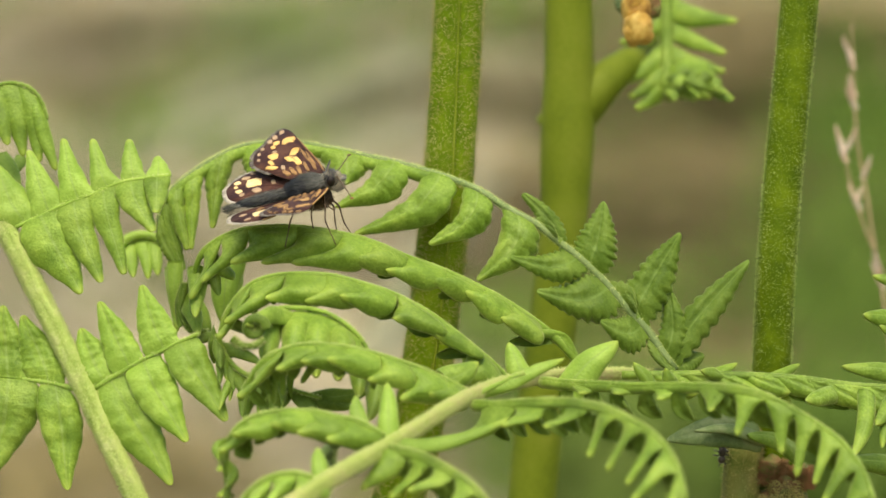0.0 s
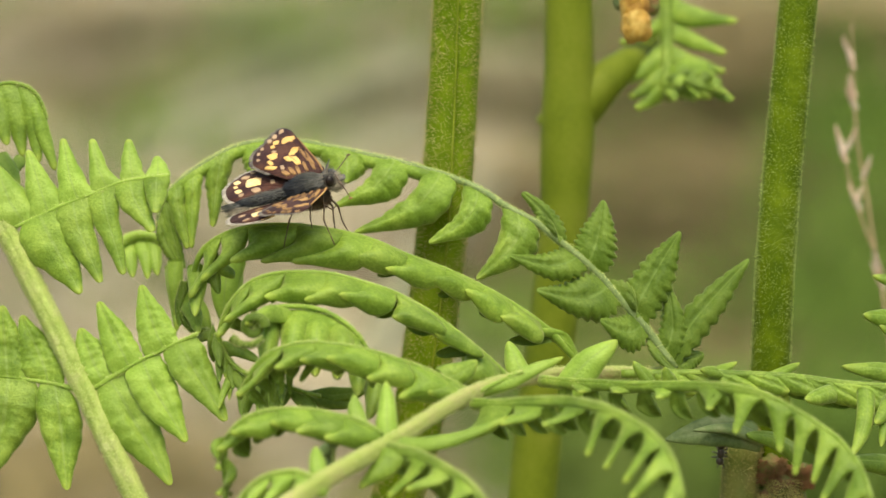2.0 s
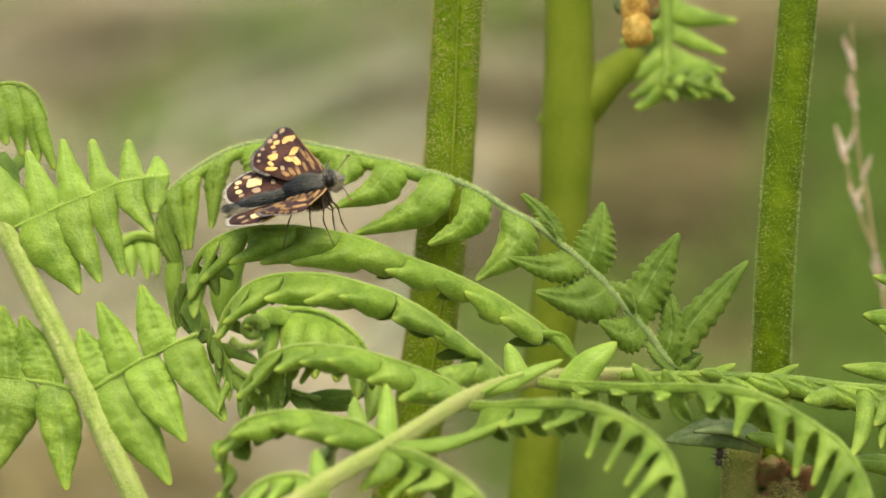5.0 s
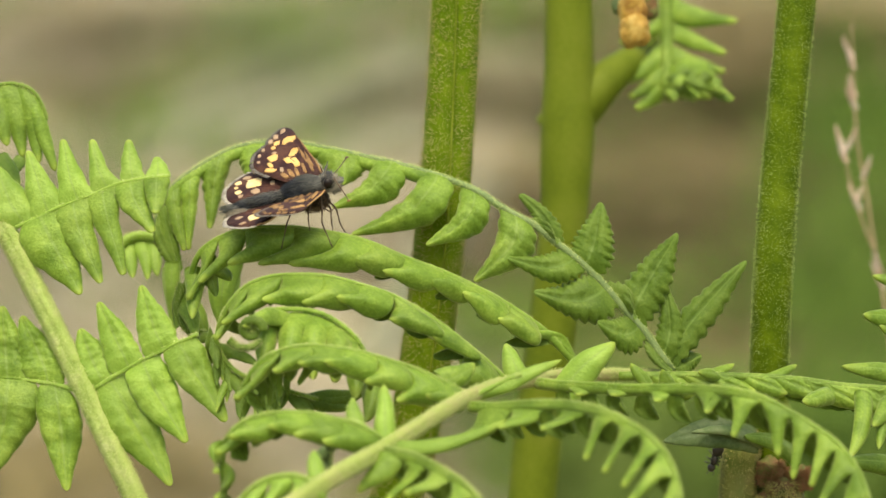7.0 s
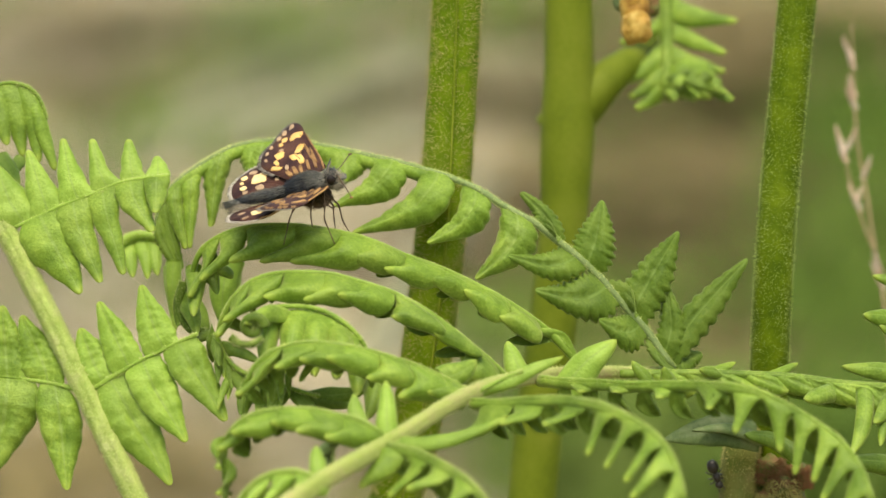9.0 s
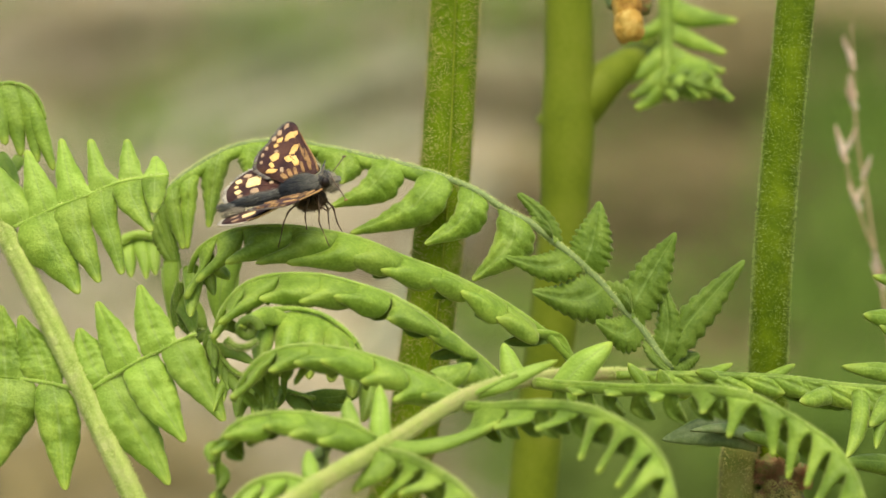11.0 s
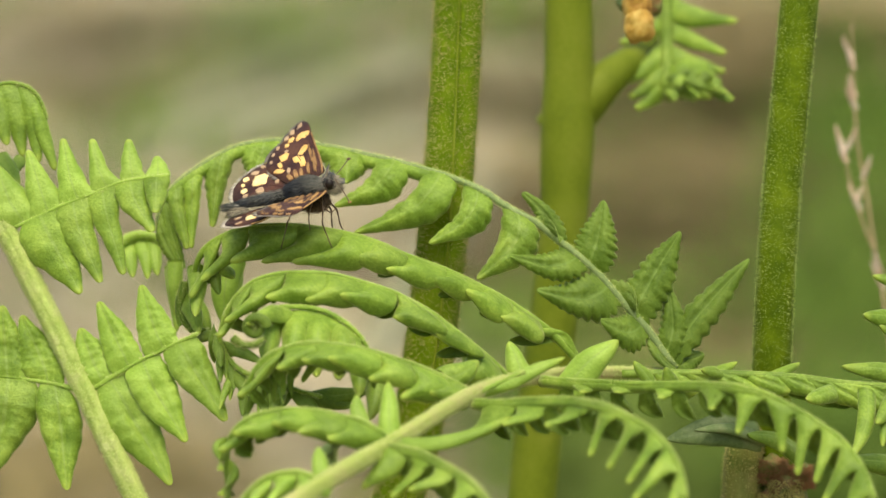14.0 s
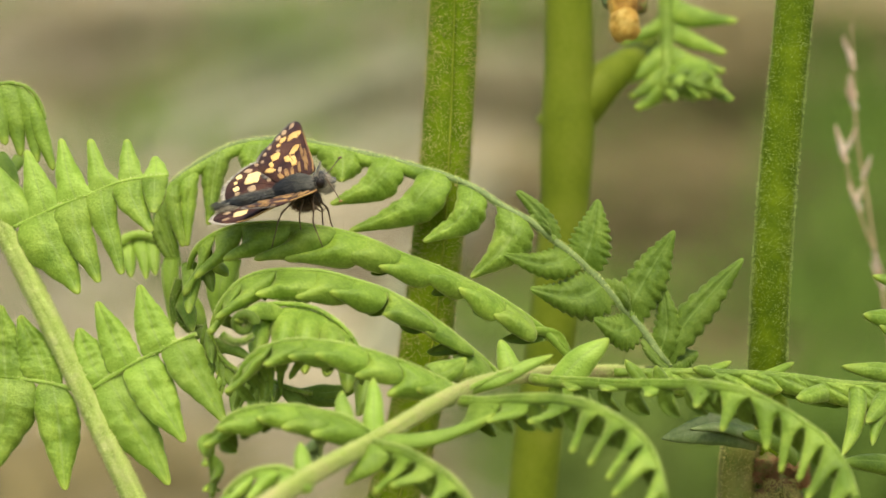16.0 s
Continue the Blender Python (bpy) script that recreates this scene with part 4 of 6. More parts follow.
right_lower = pinna(frond, right_lower_path, LEAF_PALE, 0.00032, 0.00024, 14, 0.0042, 0.0036, 78, 60, rows=(-1,), vein=LEAF, back=LEAF_DEEP_SHADED, seed=17, web=0.38, blunt=0.7, hair=2600)
web(right_lower, LEAF, 0.00055)
lobes(right_lower, LEAF, [(0.058, 0.165, V(-4.0, -31.4, 533.8), -0.32, 0.43), (0.170, 0.290, V(6.0, -36.2, 536.8), -0.23, 0.57), (0.310, 0.435, V(10.2, -41.9, 537.7), -0.50, 0.39), (0.448, 0.565, V(14.5, -47.2, 535.6), -0.16, -0.12),
    (0.588, 0.682, V(16.2, -51.0, 535.0), -0.12, -0.17), (0.700, 0.787, V(18.0, -54.1, 534.2), -0.05, -0.12), (0.810, 0.900, V(18.5, -56.6, 533.0), 0.14, -0.06), (0.920, 0.983, V(21.3, -58.8, 531.3), 0.12, 0.01)], (0.0, -0.95, 0.3), 0.55, 320, bend=0.03, flare=0.020, nub=0.00036)
right_low_path = [V(-5.4, -40.4, 535.5), V(-2.5, -43.0, 535.3), V(0.3, -47.0, 534.7), V(2.6, -50.5, 533.8), V(4.3, -53.0, 532.4), V(5.3, -55.0, 530.8)]
right_low = pinna(frond, right_low_path, LEAF_PALE, 0.00032, 0.00024, 10, 0.0042, 0.0036, 78, 60, rows=(-1,), vein=LEAF, back=LEAF_DEEP_SHADED, seed=18, web=0.38, blunt=0.7, hair=2600)
web(right_low, LEAF, 0.00055)
lobes(right_low, LEAF, [(0.088, 0.297, V(-5.3, -44.9, 530.9), -0.47, 0.20), (0.315, 0.468, V(-3.5, -48.8, 532.4), -0.32, 0.41), (0.475, 0.720, V(0.7, -52.5, 531.5), -0.14, 0.01), (0.000, 0.100, V(-8.2, -43.0, 531.5), 0.16, 0.55)], (0.0, -0.95, 0.3), 0.55, 340, bend=0.03, flare=0.02, nub=0.00036)
back = pinna(frond, [V(19.5, 0.1, 536.1), V(28.7, -0.9, 536.3), V(37.8, -2.0, 536.1), V(43.9, -3.0, 535.5), V(51.1, -4.1, 535.2)],
             LEAF, 0.0005, 0.0004, 10, 0.0052, 0.0028, 24, 60, seed=19)
for b, tip, w, sd in ((V(22.6, -6.0, 536.1), V(20.6, -5.6, 538.5), 1.6, 1), (V(24.9, -10.0, 536.5), V(23.8, -10.7, 538.6), 1.7, 2), (V(30.6, -4.0, 535.8), V(28.1, -3.8, 537.3), 1.6, 3), (V(28.3, 3.9, 534.7), V(32.6, 7.2, 536.4), 1.6, 4),
                      (V(35.4, 3.9, 534.7), V(39.5, 7.2, 536.3), 1.5, 5), (V(45.6, -8.0, 535.9), V(43.6, -14.9, 530.0), 2.1, 6), (V(42.4, -6.1, 535.5), V(39.0, -10.2, 535.2), 2.2, 7), (V(48.9, -8.1, 535.3), V(46.3, -12.5, 533.0), 2.2, 8), (V(49.5, -8.1, 535.3), V(46.9, -12.9, 530.6), 1.8, 9)):
    leaflet(back, b, tip, w, (0.1, -0.85, 0.5), LEAF, seed=sd, **FINGER)
# leaflets that stand up from the midrib
midleaf = costa(frond, [V(3.3, -23.9, 537.9), V(6.8, -22.7, 539.4), V(8.6, -22.6, 540.1)], 0.0003, 0.0002, 65, LEAF_PALE)
leaflet(midleaf, V(3.9, -23.9, 538.3), V(12.7, -21.4, 541.7), 2.0, (0, -0.7, 0.7), LEAF_PALE, seed=1, **FINGER)
leaflet(midleaf, V(13.0, -11.0, 536.4), V(18.7, -9.3, 541.5), 3.8, (-0.3, -0.9, 0.3), LEAF_PALE, seed=2, **FINGER)
leaflet(midleaf, V(4.0, -9.9, 537.3), V(2.3, -7.3, 541.4), 2.6, (0.2, -0.9, 0.3), LEAF, seed=3, **FINGER)
leaflet(midleaf, V(8.6, -7.8, 537.4), V(7.1, -5.3, 540.7), 2.6, (0.2, -0.9, 0.3), LEAF_PALE, seed=4, **FINGER)
leaflet(midleaf, V(0.4, -23.7, 539.6), V(3.8, -21.4, 541.1), 3.0, (0.2, -0.9, 0.3), LEAF, seed=9, **FINGER)
leaflet(midleaf, V(-5.5, -37.3, 535.9), V(-5.7, -33.6, 541.1), 2.3, (0, -1, 0.1), LEAF_PALE, seed=5, **FINGER)
leaflet(midleaf, V(-8.3, -37.1, 537.2), V(-8.9, -34.7, 539.9), 1.9, (0, -1, 0.1), LEAF_PALE, seed=6, **FINGER)
leaflet(midleaf, V(-12.2, -47.7, 534.0), V(-12.6, -45.3, 536.4), 1.9, (0, -1, 0.1), LEAF_PALE, seed=7, **FINGER)
leaflet(midleaf, V(-4.8, -38.4, 535.8), V(6.7, -35.2, 536.8), 1.9, (0, -0.6, 0.8), LEAF_PALE, seed=8, bend=-0.12, blunt=0.6, roll=0.5)

# the highest branch, with large toothed leaflets
top_path = [V(25.6, 6.1, 535.7), V(24.0, 6.3, 537.9), V(22.2, 6.5, 540.4), V(19.4, 6.7, 543.5), V(17.2, 6.8, 546.0), V(15.3, 6.9, 547.8), V(12.5, 7.0, 550.0), V(10.3, 7.2, 551.8), V(7.2, 8.0, 553.3), V(5.0, 9.0, 554.7), V(2.9, 10.5, 555.6), V(0.4, 12.5, 556.3), V(-2.8, 14.0, 557.1), V(-5.9, 15.5, 557.7), V(-9.1, 17.0, 558.2), V(-12.3, 18.0, 558.8), V(-16.1, 18.5, 559.4), V(-19.9, 18.5, 559.5), V(-23.0, 17.5, 559.0), V(-25.5, 16.5, 557.9), V(-27.6, 15.5, 556.7), V(-29.8, 15.0, 555.0), V(-31.3, 14.5, 553.1), V(-31.8, 14.0, 550.5)]
top = costa(frond, top_path, 0.00046, 0.00022, 21, COSTA_GREY, hairs=5000)
BROAD = dict(teeth=7, tooth=0.13, finger=0.16, crease=0.45, quilt=0.20, nub=0.00034)
SAW = dict(BROAD, teeth=11, tooth=0.27, finger=0.12, quilt=0.26, crease=0.6)
web(top, LEAF, 0.00085, (0.50, 0.94))
lobes(top, LEAF, [(0.670, 0.605, V(-10.8, 14.7, 555.2), 0.33, 0.64), (0.585, 0.532, V(-12.0, 12.3, 553.0), -0.13, 0.51), (0.512, 0.460, V(-9.8, 9.8, 550.3), -0.18, 0.50), (0.448, 0.388, V(-1.5, 6.9, 549.5), -0.24, 0.63),
    (0.360, 0.312, V(3.8, 4.8, 545.8), -0.15, 0.67), (0.840, 0.777, V(-25.7, 13.9, 550.4), 0.13, -0.03), (0.897, 0.848, V(-28.0, 12.5, 548.2), 0.07, 0.03), (0.935, 0.895, V(-28.4, 12.0, 548.2), 0.14, -0.01),
    (0.772, 0.713, V(-21.5, 15.4, 555.7), 0.23, 0.42)], (0.1, -0.62, 0.76), 1.05, 400, **BROAD)
# dark green toothed leaflets; the cluster's own shading is partly in their colour
lobes(top, LEAF_DEEP_SHADED, [(0.245, 0.200, V(7.4, 4.9, 548.4), -0.09, 0.58), (0.188, 0.125, V(10.3, 4.8, 544.6), -0.05, 0.71), (0.275, 0.315, V(13.0, 5.2, 550.1), -0.02, -0.95), (0.115, 0.158, V(21.5, 4.7, 541.7), -0.02, -1.23),
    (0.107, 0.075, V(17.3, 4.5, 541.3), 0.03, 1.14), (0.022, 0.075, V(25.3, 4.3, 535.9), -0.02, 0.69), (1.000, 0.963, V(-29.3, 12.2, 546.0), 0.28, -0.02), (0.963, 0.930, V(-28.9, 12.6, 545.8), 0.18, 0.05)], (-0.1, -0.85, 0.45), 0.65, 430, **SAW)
lobes(top, LEAF_DEEP_SHADED, [(0.292, 0.247, V(8.8, 8.5, 555.0), 0.02, 0.51), (0.225, 0.173, V(17.7, 8.4, 554.1), 0.34, 0.50), (0.118, 0.085, V(26.1, 8.1, 550.7), 0.39, 0.23), (0.030, 0.000, V(33.7, 7.7, 547.7), 0.32, 0.11),
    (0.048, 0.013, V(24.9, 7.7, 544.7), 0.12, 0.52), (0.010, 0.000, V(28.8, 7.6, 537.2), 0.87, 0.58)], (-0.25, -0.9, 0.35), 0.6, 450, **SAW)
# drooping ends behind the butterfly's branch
ends = costa(frond, [V(-28.2, 5.4, 545.5), V(-28.9, 5.0, 542.8), V(-27.5, 3.7, 540.5), V(-25.5, 2.7, 540.3)], 0.0006, 0.0004, 66, LEAF_DEEP_SHADED)
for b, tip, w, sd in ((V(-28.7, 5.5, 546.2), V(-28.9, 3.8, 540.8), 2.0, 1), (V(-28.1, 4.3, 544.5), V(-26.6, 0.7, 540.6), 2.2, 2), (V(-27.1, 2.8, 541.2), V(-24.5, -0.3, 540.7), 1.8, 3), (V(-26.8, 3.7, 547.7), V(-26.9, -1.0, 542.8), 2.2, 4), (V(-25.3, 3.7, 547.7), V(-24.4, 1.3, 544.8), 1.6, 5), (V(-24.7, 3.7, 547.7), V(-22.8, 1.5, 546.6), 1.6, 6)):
    leaflet(ends, b, tip, w, (0.1, -0.8, 0.5), LEAF_DEEP_SHADED if sd % 2 else LEAF, seed=sd, **FINGER)
leaflet(ends, V(-23.5, 10.0, 547.3), V(-24.1, 8.0, 540.1), 3.4, (0, -0.9, 0.4), LEAF_PALE, seed=17, **FINGER)
leaflet(ends, V(-29.7, 12.0, 547.0), V(-29.6, 11.0, 540.7), 1.8, (0, -0.9, 0.4), LEAF_PALE, seed=18, **FINGER)
leaflet(ends, V(-27.7, 9.0, 543.1), V(-25.7, 8.0, 538.7), 2.2, (0.2, -0.9, 0.4), LEAF_PALE, seed=19, **FINGER)
leaflet(ends, V(-23.9, 13.6, 545.9), V(-23.8, 10.8, 540.3), 3.0, (0, -1, 0.2), LEAF_PALE, seed=7, **FINGER)
leaflet(ends, V(-30.1, 13.6, 546.2), V(-29.6, 10.6, 539.1), 2.0, (0, -1, 0.2), LEAF_PALE, seed=8, **FINGER)

# ---- the frond beside it, with broad flat leaflets ----
side_frond = thing("bracken_frond", V(-20, -40, -20), "bracken frond with a pale hairy midrib and broad leaflets", "fern frond", "bracken fronds")
side_path = [V(-22.1, -12.9, 501.0), V(-27.6, -11.3, 512.4), V(-33.0, -9.7, 524.4), V(-38.6, -6.1, 535.5), V(-43.8, -2.7, 545.5), V(-48.1, 0.5, 553.4), V(-52.6, 3.6, 561.4), V(-57.7, 6.7, 569.1)]
part("rachis", tube(side_path, 0.0012, 0.00105, 70, 32, 0.22, 0.06), RACHIS, side_frond, "pale fuzzy midrib")
part("rachis_hair", fuzz(side_path, 0.0012, 0.00105, 22000, 0.00040, 10), HAIR, side_frond, kind="stuff")
part("stalk", tube([V(-14, -40, -20), V(-16, -36, 250), V(-18, -28, 420), side_path[0], side_path[0].lerp(side_path[1], 0.05)], 0.0026, 0.0011, 40, 14), RACHIS, side_frond)
upper = costa(side_frond, [V(-46.3, -0.6, 552.5), V(-44.3, -0.8, 553.4), V(-41.2, -1.2, 554.9), V(-38.1, -1.4, 556.1), V(-35.1, -1.7, 557.4), V(-32.3, -2.0, 558.0), V(-29.4, -1.9, 558.3)], 0.00024, 0.00018, 31, LEAF_PALE)
lobes(upper, LEAF_PALE, [(0.000, 0.158, V(-48.7, 2.3, 559.0), 0.64, 0.41), (0.175, 0.328, V(-45.1, 2.0, 560.6), 0.20, 0.18), (0.340, 0.520, V(-41.3, 1.7, 561.9), 0.19, 0.02), (0.532, 0.688, V(-38.1, 1.4, 561.9), 0.20, -0.08),
    (0.710, 0.833, V(-34.1, 1.1, 561.9), 0.26, 0.13), (0.858, 0.985, V(-31.0, 1.1, 560.0), 0.26, 0.34)], (0.0, -0.8, 0.55), 0.6, 500, flare=0.022, finger=0.2, crease=0.2, quilt=0.10, teeth=3, tooth=0.10)
lobes(upper, LEAF, [(0.055, 0.307, V(-39.0, -4.8, 545.8), 0.35, 0.27), (0.318, 0.485, V(-36.8, -5.3, 547.1), 0.28, 0.07), (0.492, 0.652, V(-34.3, -5.5, 548.0), 0.14, 0.03), (0.662, 0.838, V(-31.1, -5.8, 552.7), 0.34, 0.03),
    (0.848, 0.993, V(-30.8, -6.0, 554.8), 0.22, 0.16)], (0.0, -0.75, 0.62), 0.62, 520, flare=0.014, finger=0.16, crease=0.2, quilt=0.12, teeth=4, tooth=0.10)
lower = costa(side_frond, [V(-37.9, -6.1, 535.4), V(-35.5, -6.5, 537.0), V(-32.5, -7.0, 538.8), V(-29.4, -7.5, 540.4), V(-26.2, -8.2, 542.0)], 0.00032, 0.00022, 32, LEAF_PALE)
PLATE = dict(flare=0.02, finger=0.14, crease=0.75, quilt=0.34, teeth=6, tooth=0.07)
lobes(lower, LEAF_PALE, [(0.052, 0.225, V(-39.2, -3.8, 541.9), 0.62, 0.57), (0.283, 0.510, V(-37.1, -4.3, 544.9), 0.24, 0.25), (0.580, 0.828, V(-32.5, -4.9, 546.8), 0.30, 0.20)], (0.0, -0.8, 0.58), 0.6, 540, **PLATE)
lobes(lower, LEAF_PALE, [(0.068, 0.315, V(-29.1, -10.4, 525.9), 0.27, 0.34), (0.393, 0.640, V(-27.4, -11.0, 530.7), 0.34, 0.22), (0.710, 0.943, V(-23.1, -11.7, 533.1), 0.22, 0.24)], (0.0, -0.74, 0.66), 0.6, 550, **PLATE)
outer = costa(side_frond, [V(-39.2, -6.1, 535.5), V(-41.7, -5.6, 536.0), V(-44.2, -5.2, 536.4), V(-47.9, -4.0, 536.5), V(-51.6, -3.8, 536.5)], 0.00030, 0.00022, 33, LEAF_PALE)
lobes(outer, LEAF, [(0.188, 0.490, V(-45.5, -3.0, 543.2), 0.48, 0.32), (0.547, 0.833, V(-47.7, -1.8, 544.1), 0.32, 0.34)], (0.0, -0.8, 0.6), 0.6, 560, **PLATE)
lobes(outer, LEAF, [(0.138, 0.408, V(-40.3, -9.6, 525.2), 0.31, 0.25), (0.510, 0.855, V(-48.9, -8.3, 526.0), 0.40, 0.28)], (0.0, -0.75, 0.65), 0.6, 566, **PLATE)
# its curled upper branch and a small pale one behind
arch = costa(side_frond, [V(-51.9, 13.0, 562.8), V(-50.7, 13.5, 565.1), V(-49.5, 14.0, 566.3), V(-47.6, 14.0, 566.6), V(-45.6, 13.5, 566.0), V(-44.4, 13.0, 564.5), V(-43.8, 12.5, 562.7)], 0.00026, 0.0002, 34, LEAF)
lobes(arch, LEAF, [(0.168, 0.362, V(-48.1, 11.3, 560.0), 0.30, 0.45), (0.362, 0.537, V(-46.4, 11.5, 558.7), 0.18, 0.32), (0.547, 0.710, V(-44.6, 11.1, 558.0), 0.12, 0.30), (0.700, 0.978, V(-42.8, 10.5, 557.3), 0.33, 0.06)], (0.2, -0.9, 0.3), 0.7, 580, finger=0.3)
for b, tip, w, sd in ((V(-49.2, 17.3, 558.5), V(-47.0, 14.9, 555.3), 1.8, 11), (V(-47.1, 18.3, 558.0), V(-48.2, 15.9, 555.5), 1.5, 12)):
    leaflet(arch, b, tip, w, (0.2, -0.6, 0.7), LEAF_PALE, seed=sd, **FINGER)
faint = costa(side_frond, [V(-37.2, 25.8, 546.4), V(-35.3, 26.0, 547.8), V(-33.0, 26.0, 547.8), V(-31.1, 25.8, 546.4)], 0.0006, 0.0004, 35, LEAF_PALE)
for b, tip, w, sd in ((V(-35.9, 25.9, 547.6), V(-35.1, 23.3, 543.6), 1.9, 1), (V(-34.5, 26.0, 547.8), V(-33.4, 23.3, 543.4), 1.9, 2), (V(-32.7, 25.9, 547.7), V(-32.3, 23.4, 543.8), 1.9, 3)):
    leaflet(faint, b, tip, w, (0.1, -0.95, 0.3), LEAF_PALE, seed=sd, **FINGER)

# ---- leaf tips of a neighbour that reach in ----
neighbour = thing("bracken_frond", V(60, 20, -20), "green bracken frond tips reaching in from beside", "fern frond", "bracken fronds")
nb = [V(61.0, 2.4, 495.5), V(57.2, 5.0, 514.0), V(54.7, 6.8, 526.4), V(54.1, 8.2, 536.3), V(53.5, 9.4, 545.0), V(53.5, 10.4, 552.4)]
part("rachis", tube(nb, 0.0012, 0.0006, 30, 12), COSTA, neighbour)
part("stalk", tube([V(62, 20, -20), V(63, 15, 250), V(62, 8, 420), nb[0], nb[0].lerp(nb[1], 0.05)], 0.0022, 0.0012, 30, 12), RACHIS, neighbour)
tips = costa(neighbour, [V(54.7, 8.2, 536.3), V(52.1, 7.5, 538.9), V(50.8, 7.1, 542.8)], 0.0006, 0.0004, 36)
for b, tip, w, sd in ((V(53.1, 4.0, 535.2), V(43.7, 0.2, 537.3), 2.6, 1), (V(53.3, 7.4, 545.2), V(47.3, 5.6, 546.4), 2.2, 2), (V(53.3, 6.9, 541.5), V(46.3, 4.0, 542.3), 2.6, 3), (V(53.3, 6.5, 538.5), V(48.1, 3.8, 541.1), 2.0, 4), (V(53.1, 2.6, 525.3), V(43.9, -3.2, 527.5), 3.2, 5)):
    leaflet(tips, b, tip, w, (0.1, -0.8, 0.6), LEAF_DEEP_SHADED if sd == 5 else LEAF, seed=sd, **FINGER)

# ---- a withered curled tip that hangs beside the olive stem ----
bud = thing("withered_fern_tip", V(22.7, 41.9, 575.3), "curled golden brown withered fern tip", "fern bud")


part("scale_tip", lump(V(22.5, 39.2, 570.2), 0.0019, 0.0020, 3), BUD, bud)
part("scale_neck", lump(V(22.4, 40.5, 572.5), 0.0016, 0.0023, 7), BUD, bud)
part("dark_scale", lump(V(24.2, 42.6, 572.6), 0.0012, 0.0018, 9), STEM_BROWN, bud, "dark brown dry scale")
part("grey_scale", lump(V(21.1, 43.6, 572.7), 0.0010, 0.0012, 11), LEAF_GREY, bud, "grey green dry scale")
part("stalk", tube([V(22.4, 41.6, 572.7), V(22.8, 44.5, 579.1), V(24.2, 47.7, 587.4), V(27.6, 50.7, 594.5)], 0.0010, 0.0012, 16, 10), STEM_SOFT, bud)

# ---- a grass flower stalk ----
GRASS_HEAD = material("grass_flower", [(0.42, 0.28, 0.19), (0.60, 0.44, 0.34), (0.70, 0.60, 0.52)], 400, 0.6, 0.2)
GRASS_STALK = material("grass_stalk_tan", [(0.26, 0.20, 0.10), (0.36, 0.28, 0.17)], 400, 0.6, 0.2)
grass = thing("grass_stalk", V(62, 55, -20), "thin grass stalk with pinkish flower spikelets", "grass")
gp = [V(57.3, 84.0, 519.6), V(56.2, 85.0, 526.6), V(55.4, 86.0, 532.2), V(54.4, 87.0, 537.8), V(53.3, 88.0, 544.9), V(52.3, 89.0, 550.5), V(51.9, 90.0, 555.4), V(51.7, 91.0, 560.3), V(51.5, 92.0, 565.9)]
part("stalk", tube(gp, 0.00030, 0.00012, 40, 8), GRASS_STALK, grass)
part("lower_stalk", tube([V(62, 55, -20), V(63, 50, 250), V(59, 44, 420), gp[0], gp[0].lerp(gp[1], 0.05)], 0.0006, 0.0003, 30, 8), COSTA, grass)
spray = [V(54.3, 86.0, 537.6), V(53.2, 86.0, 540.1), V(52.1, 86.5, 543.3), V(51.0, 87.0, 547.2), V(50.1, 87.5, 550.5)]
part("flower_branch", tube(spray, 0.00022, 0.00010, 20, 8), GRASS_STALK, grass)
for path, heads in ((gp, ((0.26, -1, 4.2), (0.31, -1, 3.6), (0.53, 1, 3.6), (0.74, -1, 3.6), (0.78, -1, 3.4), (0.87, -1, 4.0), (0.90, -1, 3.4))),
                    (spray, ((0.45, -1, 4.2), (0.52, 1, 2.6), (0.86, -1, 3.6), (0.93, 1, 4.0), (1.0, -1, 3.4)))):
    for i, (s, sd, ln) in enumerate(heads):
        c = spline(path, s)
        leaflet(grass, c, c + Vector((0.30 * sd if i % 3 else 0.45 * sd, -0.1, 1.0)) * ln * 0.0009, 0.9, (sd, -1, 0.2), GRASS_HEAD, seed=i, bend=0.05, blunt=0.25, steps=8)
        grass.children[-1].name = "spikelet"
# ---- the butterfly ----
WING = material("wing_brown", [(0.020, 0.008, 0.008), (0.050, 0.019, 0.016), (0.11, 0.048, 0.030)], 350, 0.65, 0.3, 4000, spread=0.02, spec=0.2)
SPOT = material("wing_orange", [(0.62, 0.34, 0.09), (0.80, 0.52, 0.19)], 600, 0.6, 0.2, 4000, spread=0.05)
SPOT_PALE = material("wing_cream", [(0.80, 0.55, 0.22), (0.90, 0.70, 0.38)], 600, 0.6, 0.2, 4000, spread=0.05)
# tawny wing base; on the near forewing it also stands in for shade
SPOT_DUSK = material("wing_tawny_and_shade", [(0.13, 0.065, 0.025), (0.38, 0.22, 0.085)], 500, 0.7, 0.3, 4000, spread=0.05)
# tawny near leading edges, and orange darkened as shade on the near forewing
SPOT_TAWNY_SHADED = material("wing_tawny_shaded", [(0.34, 0.19, 0.07), (0.56, 0.34, 0.13)], 500, 0.7, 0.3, 4000, spread=0.05)
SPOT_DIM = material("wing_dusky", [(0.30, 0.19, 0.11), (0.45, 0.32, 0.20)], 600, 0.6, 0.2, 4000, spread=0.05)
FRINGE = material("wing_fringe", [(0.06, 0.05, 0.042), (0.25, 0.22, 0.185)], 900, 0.7, 0)
FRINGE_PALE = material("hindwing_fringe", [(0.16, 0.14, 0.12), (0.62, 0.57, 0.48)], 900, 0.7, 0)
BODY = material("body_dark", [(0.015, 0.015, 0.014), (0.04, 0.04, 0.036)], 700, 0.7, 0.3)
